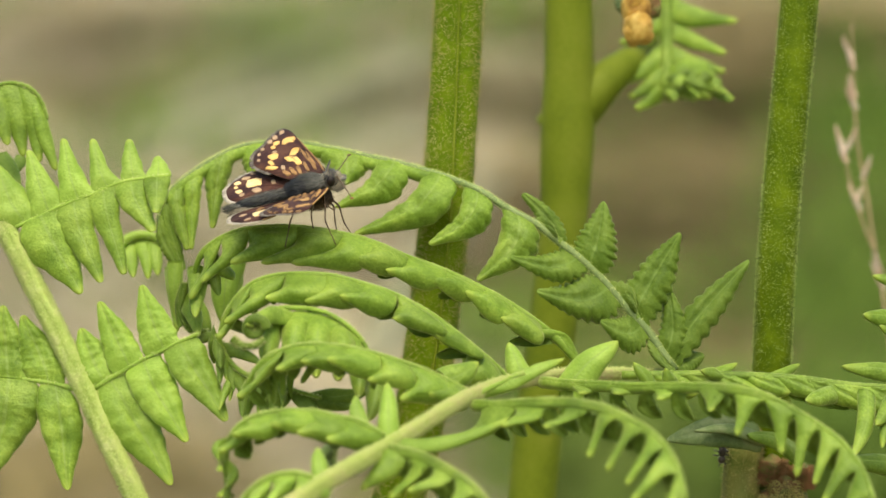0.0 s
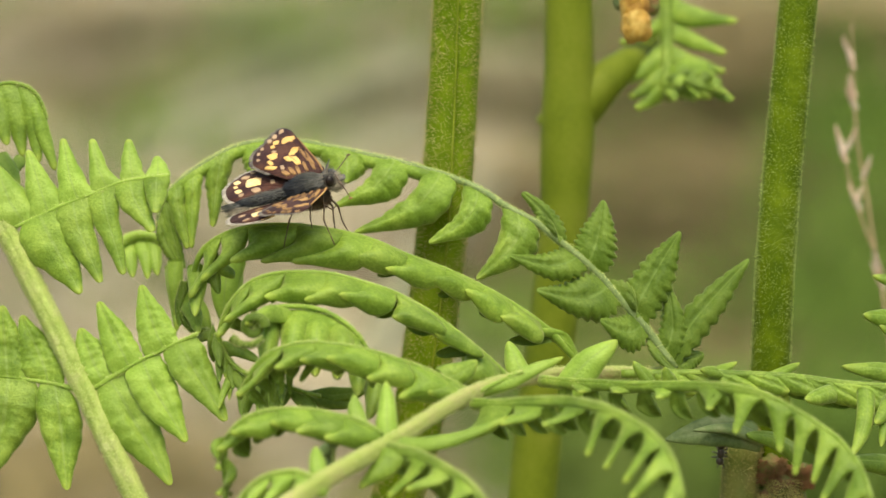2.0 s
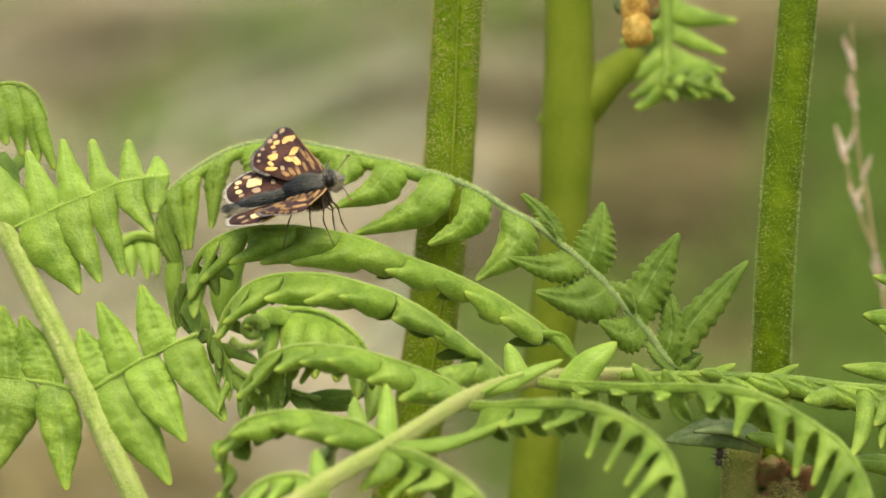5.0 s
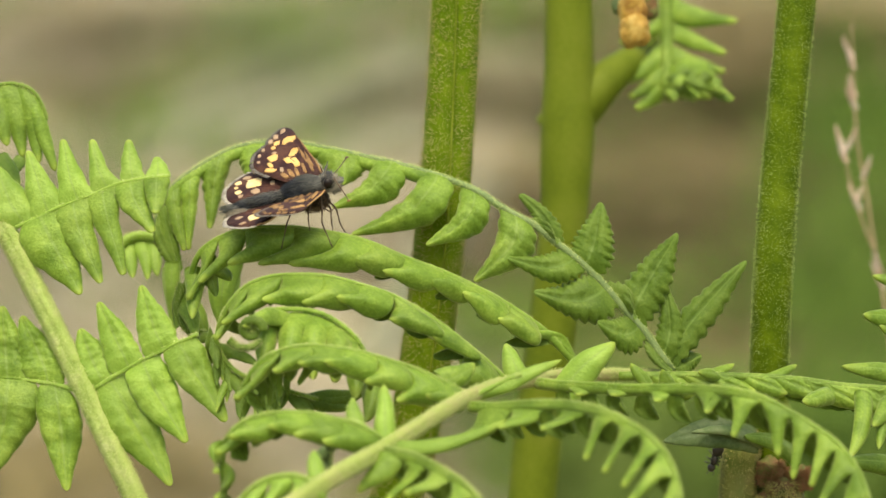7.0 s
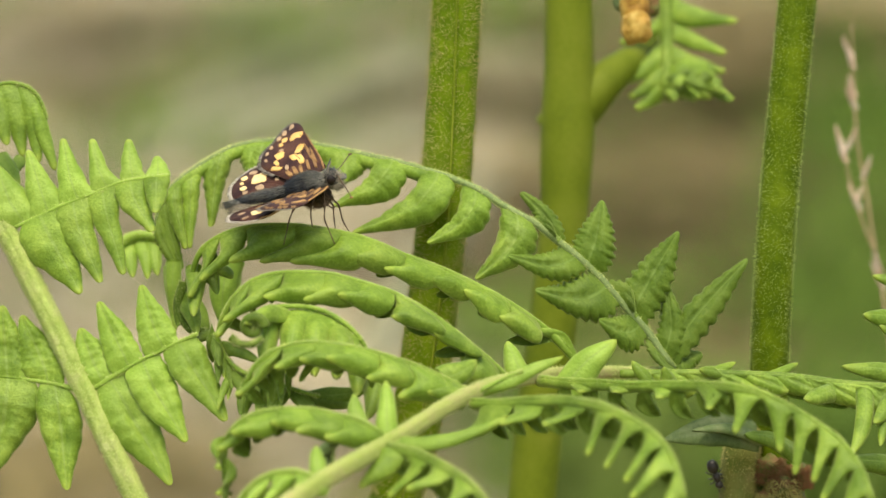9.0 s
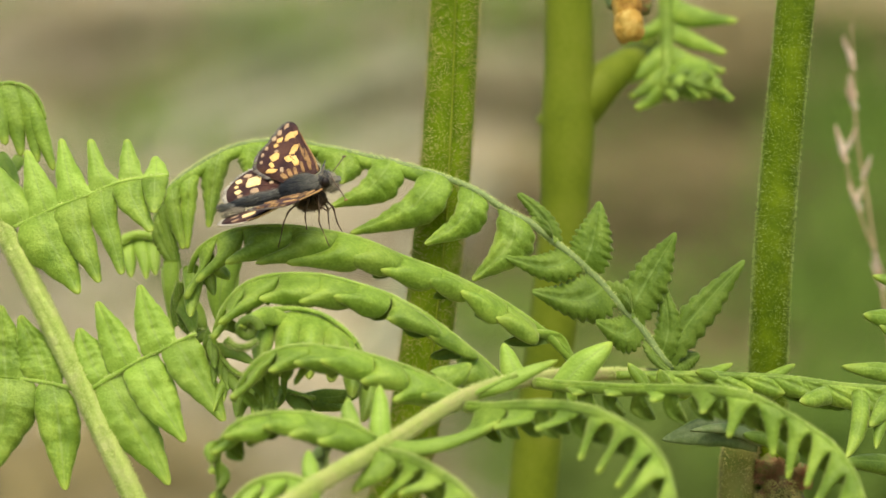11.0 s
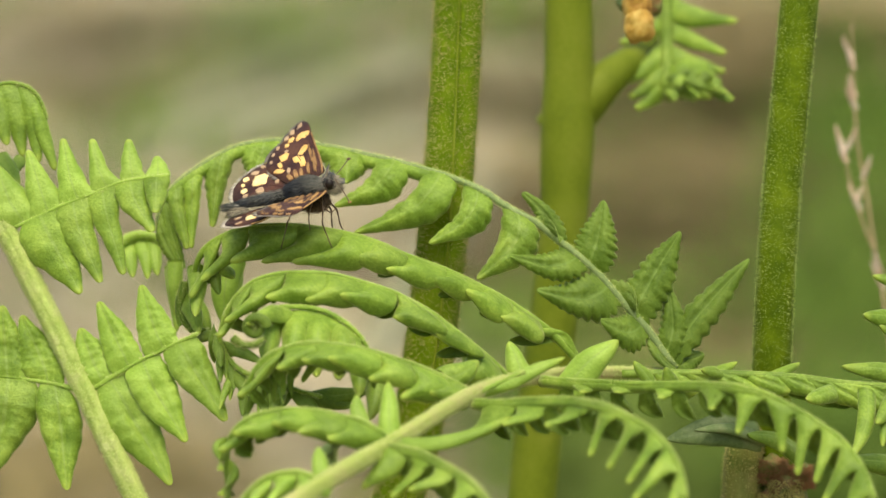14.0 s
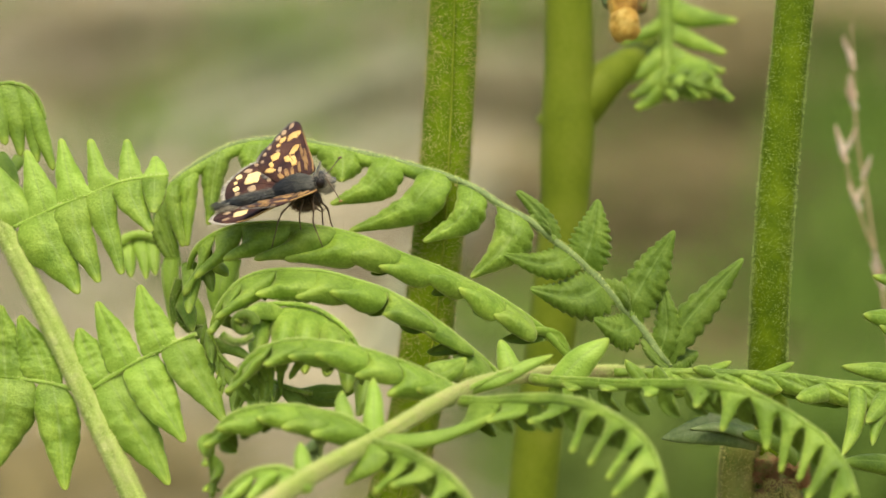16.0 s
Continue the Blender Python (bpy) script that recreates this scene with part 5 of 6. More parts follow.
FUR_DARK = material("body_fur", [(0.026, 0.031, 0.044), (0.070, 0.080, 0.100), (0.16, 0.167, 0.170)], 700, 0.6, 0)
FUR_OLIVE = material("olive_fur", [(0.085, 0.090, 0.086), (0.23, 0.232, 0.21)], 900, 0.5, 0)
FUR_BROWN = material("breast_fur", [(0.045, 0.024, 0.014), (0.13, 0.075, 0.045), (0.22, 0.15, 0.10)], 700, 0.6, 0)
FUR_LIGHT = material("face_fur", [(0.20, 0.17, 0.13), (0.46, 0.41, 0.33)], 900, 0.7, 0)
LEG = material("leg_brown", [(0.05, 0.03, 0.018), (0.14, 0.09, 0.05)], 900, 0.5, 0.2)
EYE_DARK = material("eye_dark", [(0.006, 0.004, 0.004), (0.014, 0.009, 0.008)], 900, 0.3, 0, spec=0.3)

BUTTERFLY_AT = V(-14.4, 0.9, 556.7)
butterfly = thing("butterfly", BUTTERFLY_AT, "dark brown skipper butterfly with orange spots, wings half open", "butterfly")


def own(name, mesh, mat, parent, label="", kind="", at=(0, 0, 0)):
    """A part whose points are in its parent's own space, in millimetres, with its own pivot."""
    pts, faces = mesh
    me = bpy.data.meshes.new(name)
    me.from_pydata([tuple(Vector(p) * 0.001) for p in pts], [], faces)
    me.polygons.foreach_set("use_smooth", [len(f) < 6 for f in faces])
    me.materials.append(mat)
    ob = new(name, me)
    ob.parent = parent
    ob.matrix_basis = Matrix.Translation(Vector(at) * 0.001)
    return tagged(ob, label, kind=kind)


def egg(centre, axis, ry, rz, taper=0.0, rings=14, sides=16):
    """A closed rounded body along x; axis is its half length."""
    pts, faces = [], []
    for i in range(rings + 1):
        u = -1 + 2 * i / rings
        r = math.sqrt(max(0.0004, 1 - u * u)) * (1 + taper * u)
        for j in range(sides):
            w = 2 * math.pi * j / sides
            pts.append((centre[0] + axis * u, centre[1] + ry * r * math.cos(w), centre[2] + rz * r * math.sin(w)))
    for i in range(rings):
        for j in range(sides):
            k, m = i * sides + j, i * sides + (j + 1) % sides
            faces.append((k, m, m + sides, k + sides))
    faces += [tuple(range(sides - 1, -1, -1)), tuple(rings * sides + j for j in range(sides))]
    return pts, faces


def fur(centre, axis, ry, rz, count, length, sweep, seed):
    """Hairs on a rounded body, combed towards the tail."""
    rnd = random.Random(seed)
    pts, faces = [], []
    for _ in range(count):
        u, w = rnd.uniform(-0.95, 0.95), rnd.uniform(0, 2 * math.pi)
        r = math.sqrt(1 - u * u)
        out = Vector((u, r * math.cos(w), r * math.sin(w)))
        base = Vector((centre[0] + axis * u, centre[1] + ry * r * math.cos(w), centre[2] + rz * r * math.sin(w)))
        way = (out + Vector((-sweep, 0, 0)) + Vector([rnd.uniform(-0.3, 0.3) for _ in range(3)])).normalized()
        ln = length * rnd.uniform(0.5, 1.2)
        a = way.orthogonal().normalized() * 0.02
        b = way.cross(a)
        k = len(pts)
        pts += [base + a, base - a * 0.5 + b, base - a * 0.5 - b, base + way * ln]
        faces += [(k, k + 1, k + 3), (k + 1, k + 2, k + 3), (k + 2, k, k + 3)]
    return pts, faces


def slab(outline, z0, z1, dome=0.0, centre=None):
    """A thin plate with the given outline; dome lifts its middle."""
    n = len(outline)
    c = centre or (sum(p[0] for p in outline) / n, sum(p[1] for p in outline) / n)
    pts, faces = [], []
    for z in (z1, z0):
        for k in (1.0, 0.66, 0.33):
            pts += [(c[0] + (x - c[0]) * k, c[1] + (y - c[1]) * k, z + dome * (1 - k * k)) for x, y in outline]
        pts.append((c[0], c[1], z + dome))
    half = 3 * n + 1
    for side in (0, 1):
        o = side * half
        for ring in range(2):
            for i in range(n):
                j = (i + 1) % n
                q = (o + ring * n + i, o + ring * n + j, o + (ring + 1) * n + j, o + (ring + 1) * n + i)
                faces.append(q if side == 0 else q[::-1])
        for i in range(n):
            j = (i + 1) % n
            q = (o + 2 * n + i, o + 2 * n + j, o + 3 * n)
            faces.append(q if side == 0 else q[::-1])
    for i in range(n):
        j = (i + 1) % n
        faces.append((j, i, half + i, half + j))
    return pts, faces


def rounded(corners, per=6):
    pts = [Vector((x, y, 0)) for x, y in corners]
    loop = pts + [pts[0]]
    out = []
    n = len(pts)
    for i in range(n):
        p0, p1, p2, p3 = pts[i - 1], pts[i], pts[(i + 1) % n], pts[(i + 2) % n]
        for k in range(per):
            u = k / per
            q = 0.5 * (2 * p1 + (p2 - p0) * u + (2 * p0 - 5 * p1 + 4 * p2 - p3) * u * u + (3 * p1 - p0 - 3 * p2 + p3) * u ** 3)
            out.append((q.x, q.y))
    return out


def patch(x, y, a, b, turn, seed):
    """An uneven rounded spot."""
    rnd = random.Random(seed)
    out = []
    for i in range(14):
        w = 2 * math.pi * i / 14
        r = rnd.uniform(0.84, 1.1)
        px, py = a * r * math.copysign(abs(math.cos(w)) ** 0.6, math.cos(w)), b * r * math.copysign(abs(math.sin(w)) ** 0.6, math.sin(w))
        c, s = math.cos(radians(turn)), math.sin(radians(turn))
        out.append((x + px * c - py * s, y + px * s + py * c))
    return out


FORE = [(0.9, 0.2), (0.4, 3.0), (-0.6, 6.6), (-1.6, 10.2), (-2.2, 12.5), (-3.0, 13.5), (-4.0, 12.9), (-5.2, 10.6), (-6.3, 9.1), (-6.7, 7.7), (-6.6, 5.6), (-4.9, 2.8), (-2.6, 0.1)]
HIND = [(-0.4, 0.9), (-3.0, 4.0), (-4.8, 6.8), (-6.1, 7.3), (-7.7, 6.5), (-9.1, 4.5), (-9.3, 2.8), (-8.9, 0.9), (-7.6, -0.3), (-4.4, -0.5)]
# spots: place, half sizes and turn on the wing, in millimetres and degrees
FORE_BRIGHT = [(-2.6, 9.9, 0.90, 0.75, 71), (-4.0, 9.9, 0.49, 0.37, 90), (-4.4, 9.0, 0.36, 0.26, 101), (-4.4, 6.5, 0.88, 0.62, 105), (-4.8, 5.1, 0.66, 0.24, 109), (-4.8, 3.9, 0.74, 0.36, 146), (-2.05, 6.6, 1.00, 0.48, 75), (-2.65, 5.0, 0.80, 0.46, 112), (-1.9, 4.0, 1.20, 0.36, 103)]
FORE_DIM = [(-3.3, 12.6, 0.67, 0.29, 88), (-4.1, 11.7, 0.53, 0.30, 90), (-4.7, 10.8, 0.48, 0.25, 88), (-4.3, 7.7, 0.30, 0.22, 131), (-5.6, 9.3, 0.36, 0.20, 82), (-6.05, 8.2, 0.36, 0.20, 88), (-6.15, 6.7, 0.36, 0.18, 101), (-3.5, 3.2, 0.55, 0.22, 94)]
FORE_STREAKS = [(-1.05, 5.2, 2.2, 0.16, 104), (-0.45, 4.0, 2.2, 0.17, 103), (-1.0, 2.2, 1.4, 0.18, 100), (-1.8, 1.7, 1.2, 0.18, 98), (-2.5, 1.9, 1.1, 0.24, 104), (-3.2, 1.7, 0.8, 0.26, 115), (-0.2, 2.2, 1.4, 0.18, 100)]
HIND_BRIGHT = [(-6.15, 3.9, 1.15, 0.92, 98), (-8.0, 4.9, 0.46, 0.36, 112), (-8.2, 3.8, 0.32, 0.24, 117), (-7.9, 2.5, 0.50, 0.38, 121)]
HIND_DIM = [(-7.0, 5.7, 0.53, 0.35, 153), (-6.2, 6.6, 0.36, 0.24, 128), (-7.6, 1.4, 0.36, 0.30, 91), (-5.9, 1.7, 0.70, 0.48, 119), (-4.0, 2.9, 0.60, 0.25, 94)]
FORE_SPOTS = [q + (SPOT,) for q in FORE_BRIGHT] + [q + (SPOT_DIM,) for q in FORE_DIM] + [q + (SPOT_DUSK,) for q in FORE_STREAKS] + [(-1.75, 5.55, 0.40, 0.22, 96, WING)]
HIND_SPOTS = [q + (SPOT_PALE,) for q in HIND_BRIGHT] + [q + (SPOT_DIM,) for q in HIND_DIM]


def rod(points, r0, r1, sides=8, steps=18):
    pts, faces = tube([Vector(p) for p in points], r0, r1, steps, sides)
    return pts, faces


def wing(name, outline, spots, hinge, side, seed, dome, margin, label):
    """A wing with its spots and fringe, flat in its own space, hinged at the body."""
    line = [(x, y * side) for x, y in rounded(outline)]
    if side < 0:
        line = line[::-1]
    ob = own(name, slab(line, -0.05, 0.05, dome, (outline[len(outline) // 2][0] * 0.5, outline[4][1] * 0.45 * side)), WING, butterfly, label, at=hinge)
    cx, cy = outline[len(outline) // 2][0] * 0.5, outline[4][1] * 0.45
    for i, (x, y, a, b, turn, mat) in enumerate(spots):
        far = min(1.0, max(abs(x - cx) / 4.5, abs(y - cy) / 7.0))
        lift = dome * (1 - far * far) * 0.8
        p = [(px, py * side) for px, py in patch(x, y, a, b, turn, seed + i)]
        own("wing_spot", slab(p if side > 0 else p[::-1], lift - 0.12, lift + 0.11), mat, ob)
    # veins that run from the base to the margin over the spots, and the tan leading edge
    n = len(outline)
    for i in (3, 5, 7):
        ex, ey = outline[i]
        b = (outline[0][0] * 0.3 + outline[-1][0] * 0.3, 0.4)
        mid = (b[0] + (ex - b[0]) * 0.5 + 0.25, b[1] + (ey - b[1]) * 0.5)
        own("vein", rod([(b[0], b[1] * side, 0.10), (mid[0], mid[1] * side, 0.06 + dome * 0.85), (ex * 0.98, ey * 0.98 * side, 0.05)], 0.07, 0.045, 6, 10), WING, ob)
    lead = [(x, y * side, 0.06) for x, y in outline[:4]]
    own("leading_edge", rod(lead, 0.12, 0.07, 8, 16), SPOT_TAWNY_SHADED if side < 0 else SPOT_DUSK, ob, "tawny leading edge")
    # the chequered fringe along the outer margin
    rnd = random.Random(seed)
    full = rounded(outline)
    lo, hi = margin
    pts, faces = [], []
    for i in range(lo * 6, hi * 6):
        (x0, y0), (x1, y1) = full[i % len(full)], full[(i + 1) % len(full)]
        for k in range(3):
            if rnd.random() < 0.12:
                continue
            u = k / 3
            bx, by = x0 + (x1 - x0) * u, y0 + (y1 - y0) * u
            ex, ey = x0 + (x1 - x0) * (u + 0.33), y0 + (y1 - y0) * (u + 0.33)
            nx, ny = (y1 - y0), (x0 - x1)
            ln = math.hypot(nx, ny) or 1
            f = 0.38 * rnd.uniform(0.7, 1.2) / ln
            q = [(bx, by), (ex, ey), (ex - 0.1 + nx * f, ey + ny * f), (bx - 0.1 + nx * f, by + ny * f)]
            j = len(pts)
            pts += [(x, y * side, 0.03) for x, y in q] + [(x, y * side, -0.03) for x, y in q]
            faces += [(j, j + 1, j + 2, j + 3), (j + 7, j + 6, j + 5, j + 4), (j, j + 4, j + 5, j + 1), (j + 1, j + 5, j + 6, j + 2), (j + 2, j + 6, j + 7, j + 3), (j + 3, j + 7, j + 4, j)]
    own("fringe", (pts, faces), FRINGE_PALE if name == "hindwing" else FRINGE, ob, "pale chequered fringe", kind="stuff")
    return ob


own("thorax", egg((0.2, 0, 0.05), 2.4, 1.15, 1.1), BODY, butterfly, at=(-0.5, 0, 0.1))
own("thorax_fur", fur((0.2, 0, 0.05), 2.3, 1.1, 1.05, 4200, 0.65, 2.2, 5), FUR_DARK, butterfly, "grey green body hair", kind="stuff", at=(-0.5, 0, 0.1))
own("eye_ring", fur((2.7, -0.5, 0.25), 0.72, 0.35, 0.82, 380, 0.4, 0.1, 13), FUR_LIGHT, butterfly, "pale hair round the eye", kind="stuff", at=(-0.5, 0, 0.1))
own("breast", egg((1.0, -0.2, -1.3), 1.6, 0.9, 1.2), BODY, butterfly, at=(-0.5, 0, 0.1))
own("breast_fur", fur((1.0, -0.2, -1.3), 1.7, 1.0, 1.3, 2600, 0.6, 0.9, 6), FUR_BROWN, butterfly, "dark brown breast hair", kind="stuff", at=(-0.5, 0, 0.1))
own("hindwing_hair", fur((-7.4, -0.9, -0.9), 1.2, 0.6, 0.4, 520, 0.7, 2.6, 18), FUR_LIGHT, butterfly, "pale hair along the hindwing's inner edge", kind="stuff", at=(-0.5, 0, 0.1))
own("thorax_sheen", fur((0.9, 0, 0.15), 1.7, 1.1, 1.1, 1700, 1.1, 2.6, 15), FUR_OLIVE, butterfly, "olive grey hair strands", kind="stuff", at=(-0.5, 0, 0.1))
own("abdomen_sheen", fur((-3.8, 0, -0.25), 3.4, 0.6, 0.6, 600, 0.9, 2.8, 16), FUR_OLIVE, butterfly, kind="stuff", at=(-0.5, 0, 0.1))
own("abdomen", egg((-4.2, 0, -0.35), 4.0, 0.56, 0.56, 0.35), BODY, butterfly, at=(-0.5, 0, 0.1))
own("abdomen_fur", fur((-4.2, 0, -0.35), 4.0, 0.55, 0.55, 3200, 0.4, 2.8, 7), FUR_DARK, butterfly, kind="stuff", at=(-0.5, 0, 0.1))
own("tail_tuft", fur((-8.0, -0.2, -0.4), 0.9, 0.4, 0.3, 420, 0.9, 3.0, 8), FUR_OLIVE, butterfly, kind="stuff", at=(-0.5, 0, 0.1))
head = own("head", egg((2.85, 0, 0.3), 0.9, 1.1, 0.95), BODY, butterfly, at=(-0.5, 0, 0.1))
own("face_fur", fur((3.35, -0.1, -0.15), 0.75, 0.9, 0.85, 1000, 0.6, -0.7, 9), FUR_LIGHT, head, "pale grey face hair", kind="stuff")
own("crown_fur", fur((2.9, 0, 0.6), 0.7, 0.9, 0.6, 420, 0.5, 0.2, 12), FUR_DARK, head, "dark bristly hair on the head", kind="stuff")
own("eye", egg((2.85, -0.85, 0.3), 0.54, 0.45, 0.62), EYE_DARK, head, "large dark eye")
own("eye", egg((2.85, 0.95, 0.35), 0.72, 0.55, 0.72), EYE_DARK, head, "large dark eye")
for sd in (-1, 1):
    own("lash", rod([(2.6, 0.35 * sd, 1.0), (2.9, 0.45 * sd, 1.7), (3.3, 0.55 * sd, 2.3)], 0.13, 0.03), FUR_LIGHT if sd < 0 else FUR_DARK, head, "bristly tuft over the eye")
    own("palp", egg((4.0, 0.4 * sd, 0.1), 0.6, 0.24, 0.24), FUR_OLIVE, head)


for pts, tip in (([(3.1, -0.7, 0.8), (3.45, -2.0, 0.4), (3.85, -2.9, -0.2), (4.25, -3.6, -1.1)], -1), ([(3.0, 0.7, 0.7), (3.7, 1.5, 1.0), (4.3, 2.2, 1.35), (4.8, 2.6, 1.7)], 1)):
    an = own("antenna", rod(pts, 0.055, 0.06), LEG, head, at=(0.5, 0, -0.1))
    own("club", egg((0, 0, 0), 0.24, 0.12, 0.12), SPOT_DUSK if tip < 0 else LEG, an, "small antenna club", at=pts[-1])
LEGS = [[(-0.6, -1.0, -0.8), (-2.2, -3.2, -1.3), (-2.8, -4.0, -2.0), (-4.0, -4.4, -4.6)], [(0.2, -1.1, -1.0), (-0.3, -2.9, -1.6), (-0.5, -3.3, -2.3), (-0.6, -3.3, -3.6)], [(0.9, -1.0, -0.9), (1.2, -3.1, -1.5), (0.9, -3.8, -2.9), (1.4, -4.2, -5.7)],
        [(1.2, 0.2, -1.2), (1.9, 0.5, -3.0), (1.7, 0.4, -4.5), (1.6, -0.1, -5.7)], [(1.5, 0.0, -1.1), (2.5, 0.3, -3.0), (2.6, 0.3, -4.9), (3.3, -0.2, -7.0)], [(1.3, -1.3, -0.7), (1.2, -2.8, -1.4), (2.0, -3.2, -2.0), (2.7, -2.7, -1.8)]]
for p in LEGS:
    own("leg", tube([Vector(p[0]), Vector(p[0]).lerp(Vector(p[1]), 0.6), Vector(p[1]), Vector(p[1]).lerp(Vector(p[2]), 0.5), Vector(p[2]), Vector(p[2]).lerp(Vector(p[3]), 0.5), Vector(p[3])], 0.13, 0.05, 24, 8, 0, 0, lambda s: 0.75 + 0.4 * abs(math.cos(3 * math.pi * s))), LEG, butterfly)
hind_far = wing("hindwing", HIND, HIND_SPOTS, (0.0, 0.7, -0.1), 1, 40, 0.15, (3, 9), "dark brown hindwing with a cream spot")
fore_far = wing("forewing", FORE, FORE_SPOTS, (0.9, 0.7, 1.0), 1, 60, 0.25, (5, 11), "dark brown forewing with orange patches")
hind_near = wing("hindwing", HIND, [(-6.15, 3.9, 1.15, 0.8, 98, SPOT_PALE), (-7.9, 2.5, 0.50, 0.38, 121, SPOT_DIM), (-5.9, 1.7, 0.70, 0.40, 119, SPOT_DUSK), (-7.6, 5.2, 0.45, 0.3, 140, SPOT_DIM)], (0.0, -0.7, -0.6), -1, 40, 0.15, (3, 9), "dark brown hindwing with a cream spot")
# same spots as the far forewing, recoloured darker because this wing lies in shade
fore_near = wing("forewing", FORE, [q[:5] + (SPOT_TAWNY_SHADED if i % 6 == 0 else SPOT_DUSK,) for i, q in enumerate(FORE_SPOTS)], (0.9, -0.7, -0.4), -1, 60, 0.25, (5, 11), "dark brown forewing with orange patches")

# ---- the ant ----
ANT_DARK = material("ant_shell", [(0.012, 0.010, 0.009), (0.03, 0.024, 0.02)], 900, 0.3, 0.1, spec=0.5)
ant = thing("ant", V(31.1, 4.7, 526.0), "small black ant climbing on the pale fern stalk", "ant")
own("gaster", egg((-0.85, 0, 0), 0.82, 0.66, 0.62), ANT_DARK, ant)
own("waist", egg((-0.05, 0, 0), 0.24, 0.22, 0.28), ANT_DARK, ant)
own("thorax", egg((0.42, 0, 0.03), 0.60, 0.44, 0.42), ANT_DARK, ant)
own("head", egg((1.28, 0, 0), 0.46, 0.46, 0.40), ANT_DARK, ant)
for sd in (-1, 1):
    own("antenna", rod([(1.5, 0.12 * sd, 0.1), (1.75, 0.4 * sd, 0.3), (2.05, 0.4 * sd, 0.1)], 0.07, 0.055, 6, 8), ANT_DARK, ant)
    for x0, x1 in ((0.6, 0.9), (0.35, 0.3), (0.1, -0.5)):
        own("leg", rod([(x0, 0.3 * sd, -0.05), ((x0 + x1) / 2, 0.65 * sd, 0.25), (x1, 0.75 * sd, -0.6)], 0.10, 0.07, 6, 8), ANT_DARK, ant)

# ---- what moves: the fronds and stems sway, the butterfly shifts its wings, the ant climbs down ----
def sway(thing_at, x, z, tip=0.0, turn=0.0):
    """A pose near a thing's own place: millimetres aside and up, degrees of tip and turn."""
    return pose(thing_at.x + x * 0.001, thing_at.y, thing_at.z + z * 0.001, tip, 0, turn)


def sit(x, z, nose):
    return pose(BUTTERFLY_AT.x + x * 0.001, BUTTERFLY_AT.y, BUTTERFLY_AT.z + z * 0.001, SIT_ROLL, SIT_NOSE - nose, SIT_TURN)


def hinge(at, side, lift, sweep, twist):
    """A wing's pose on the body: lifted over the flat, swept and twisted, in degrees."""
    return Matrix.Translation(Vector(at) * 0.001) @ pose(0, 0, 0, lift * side, twist, sweep * side)


SIT_ROLL, SIT_NOSE, SIT_TURN = 12.0, -13.0, 0.0


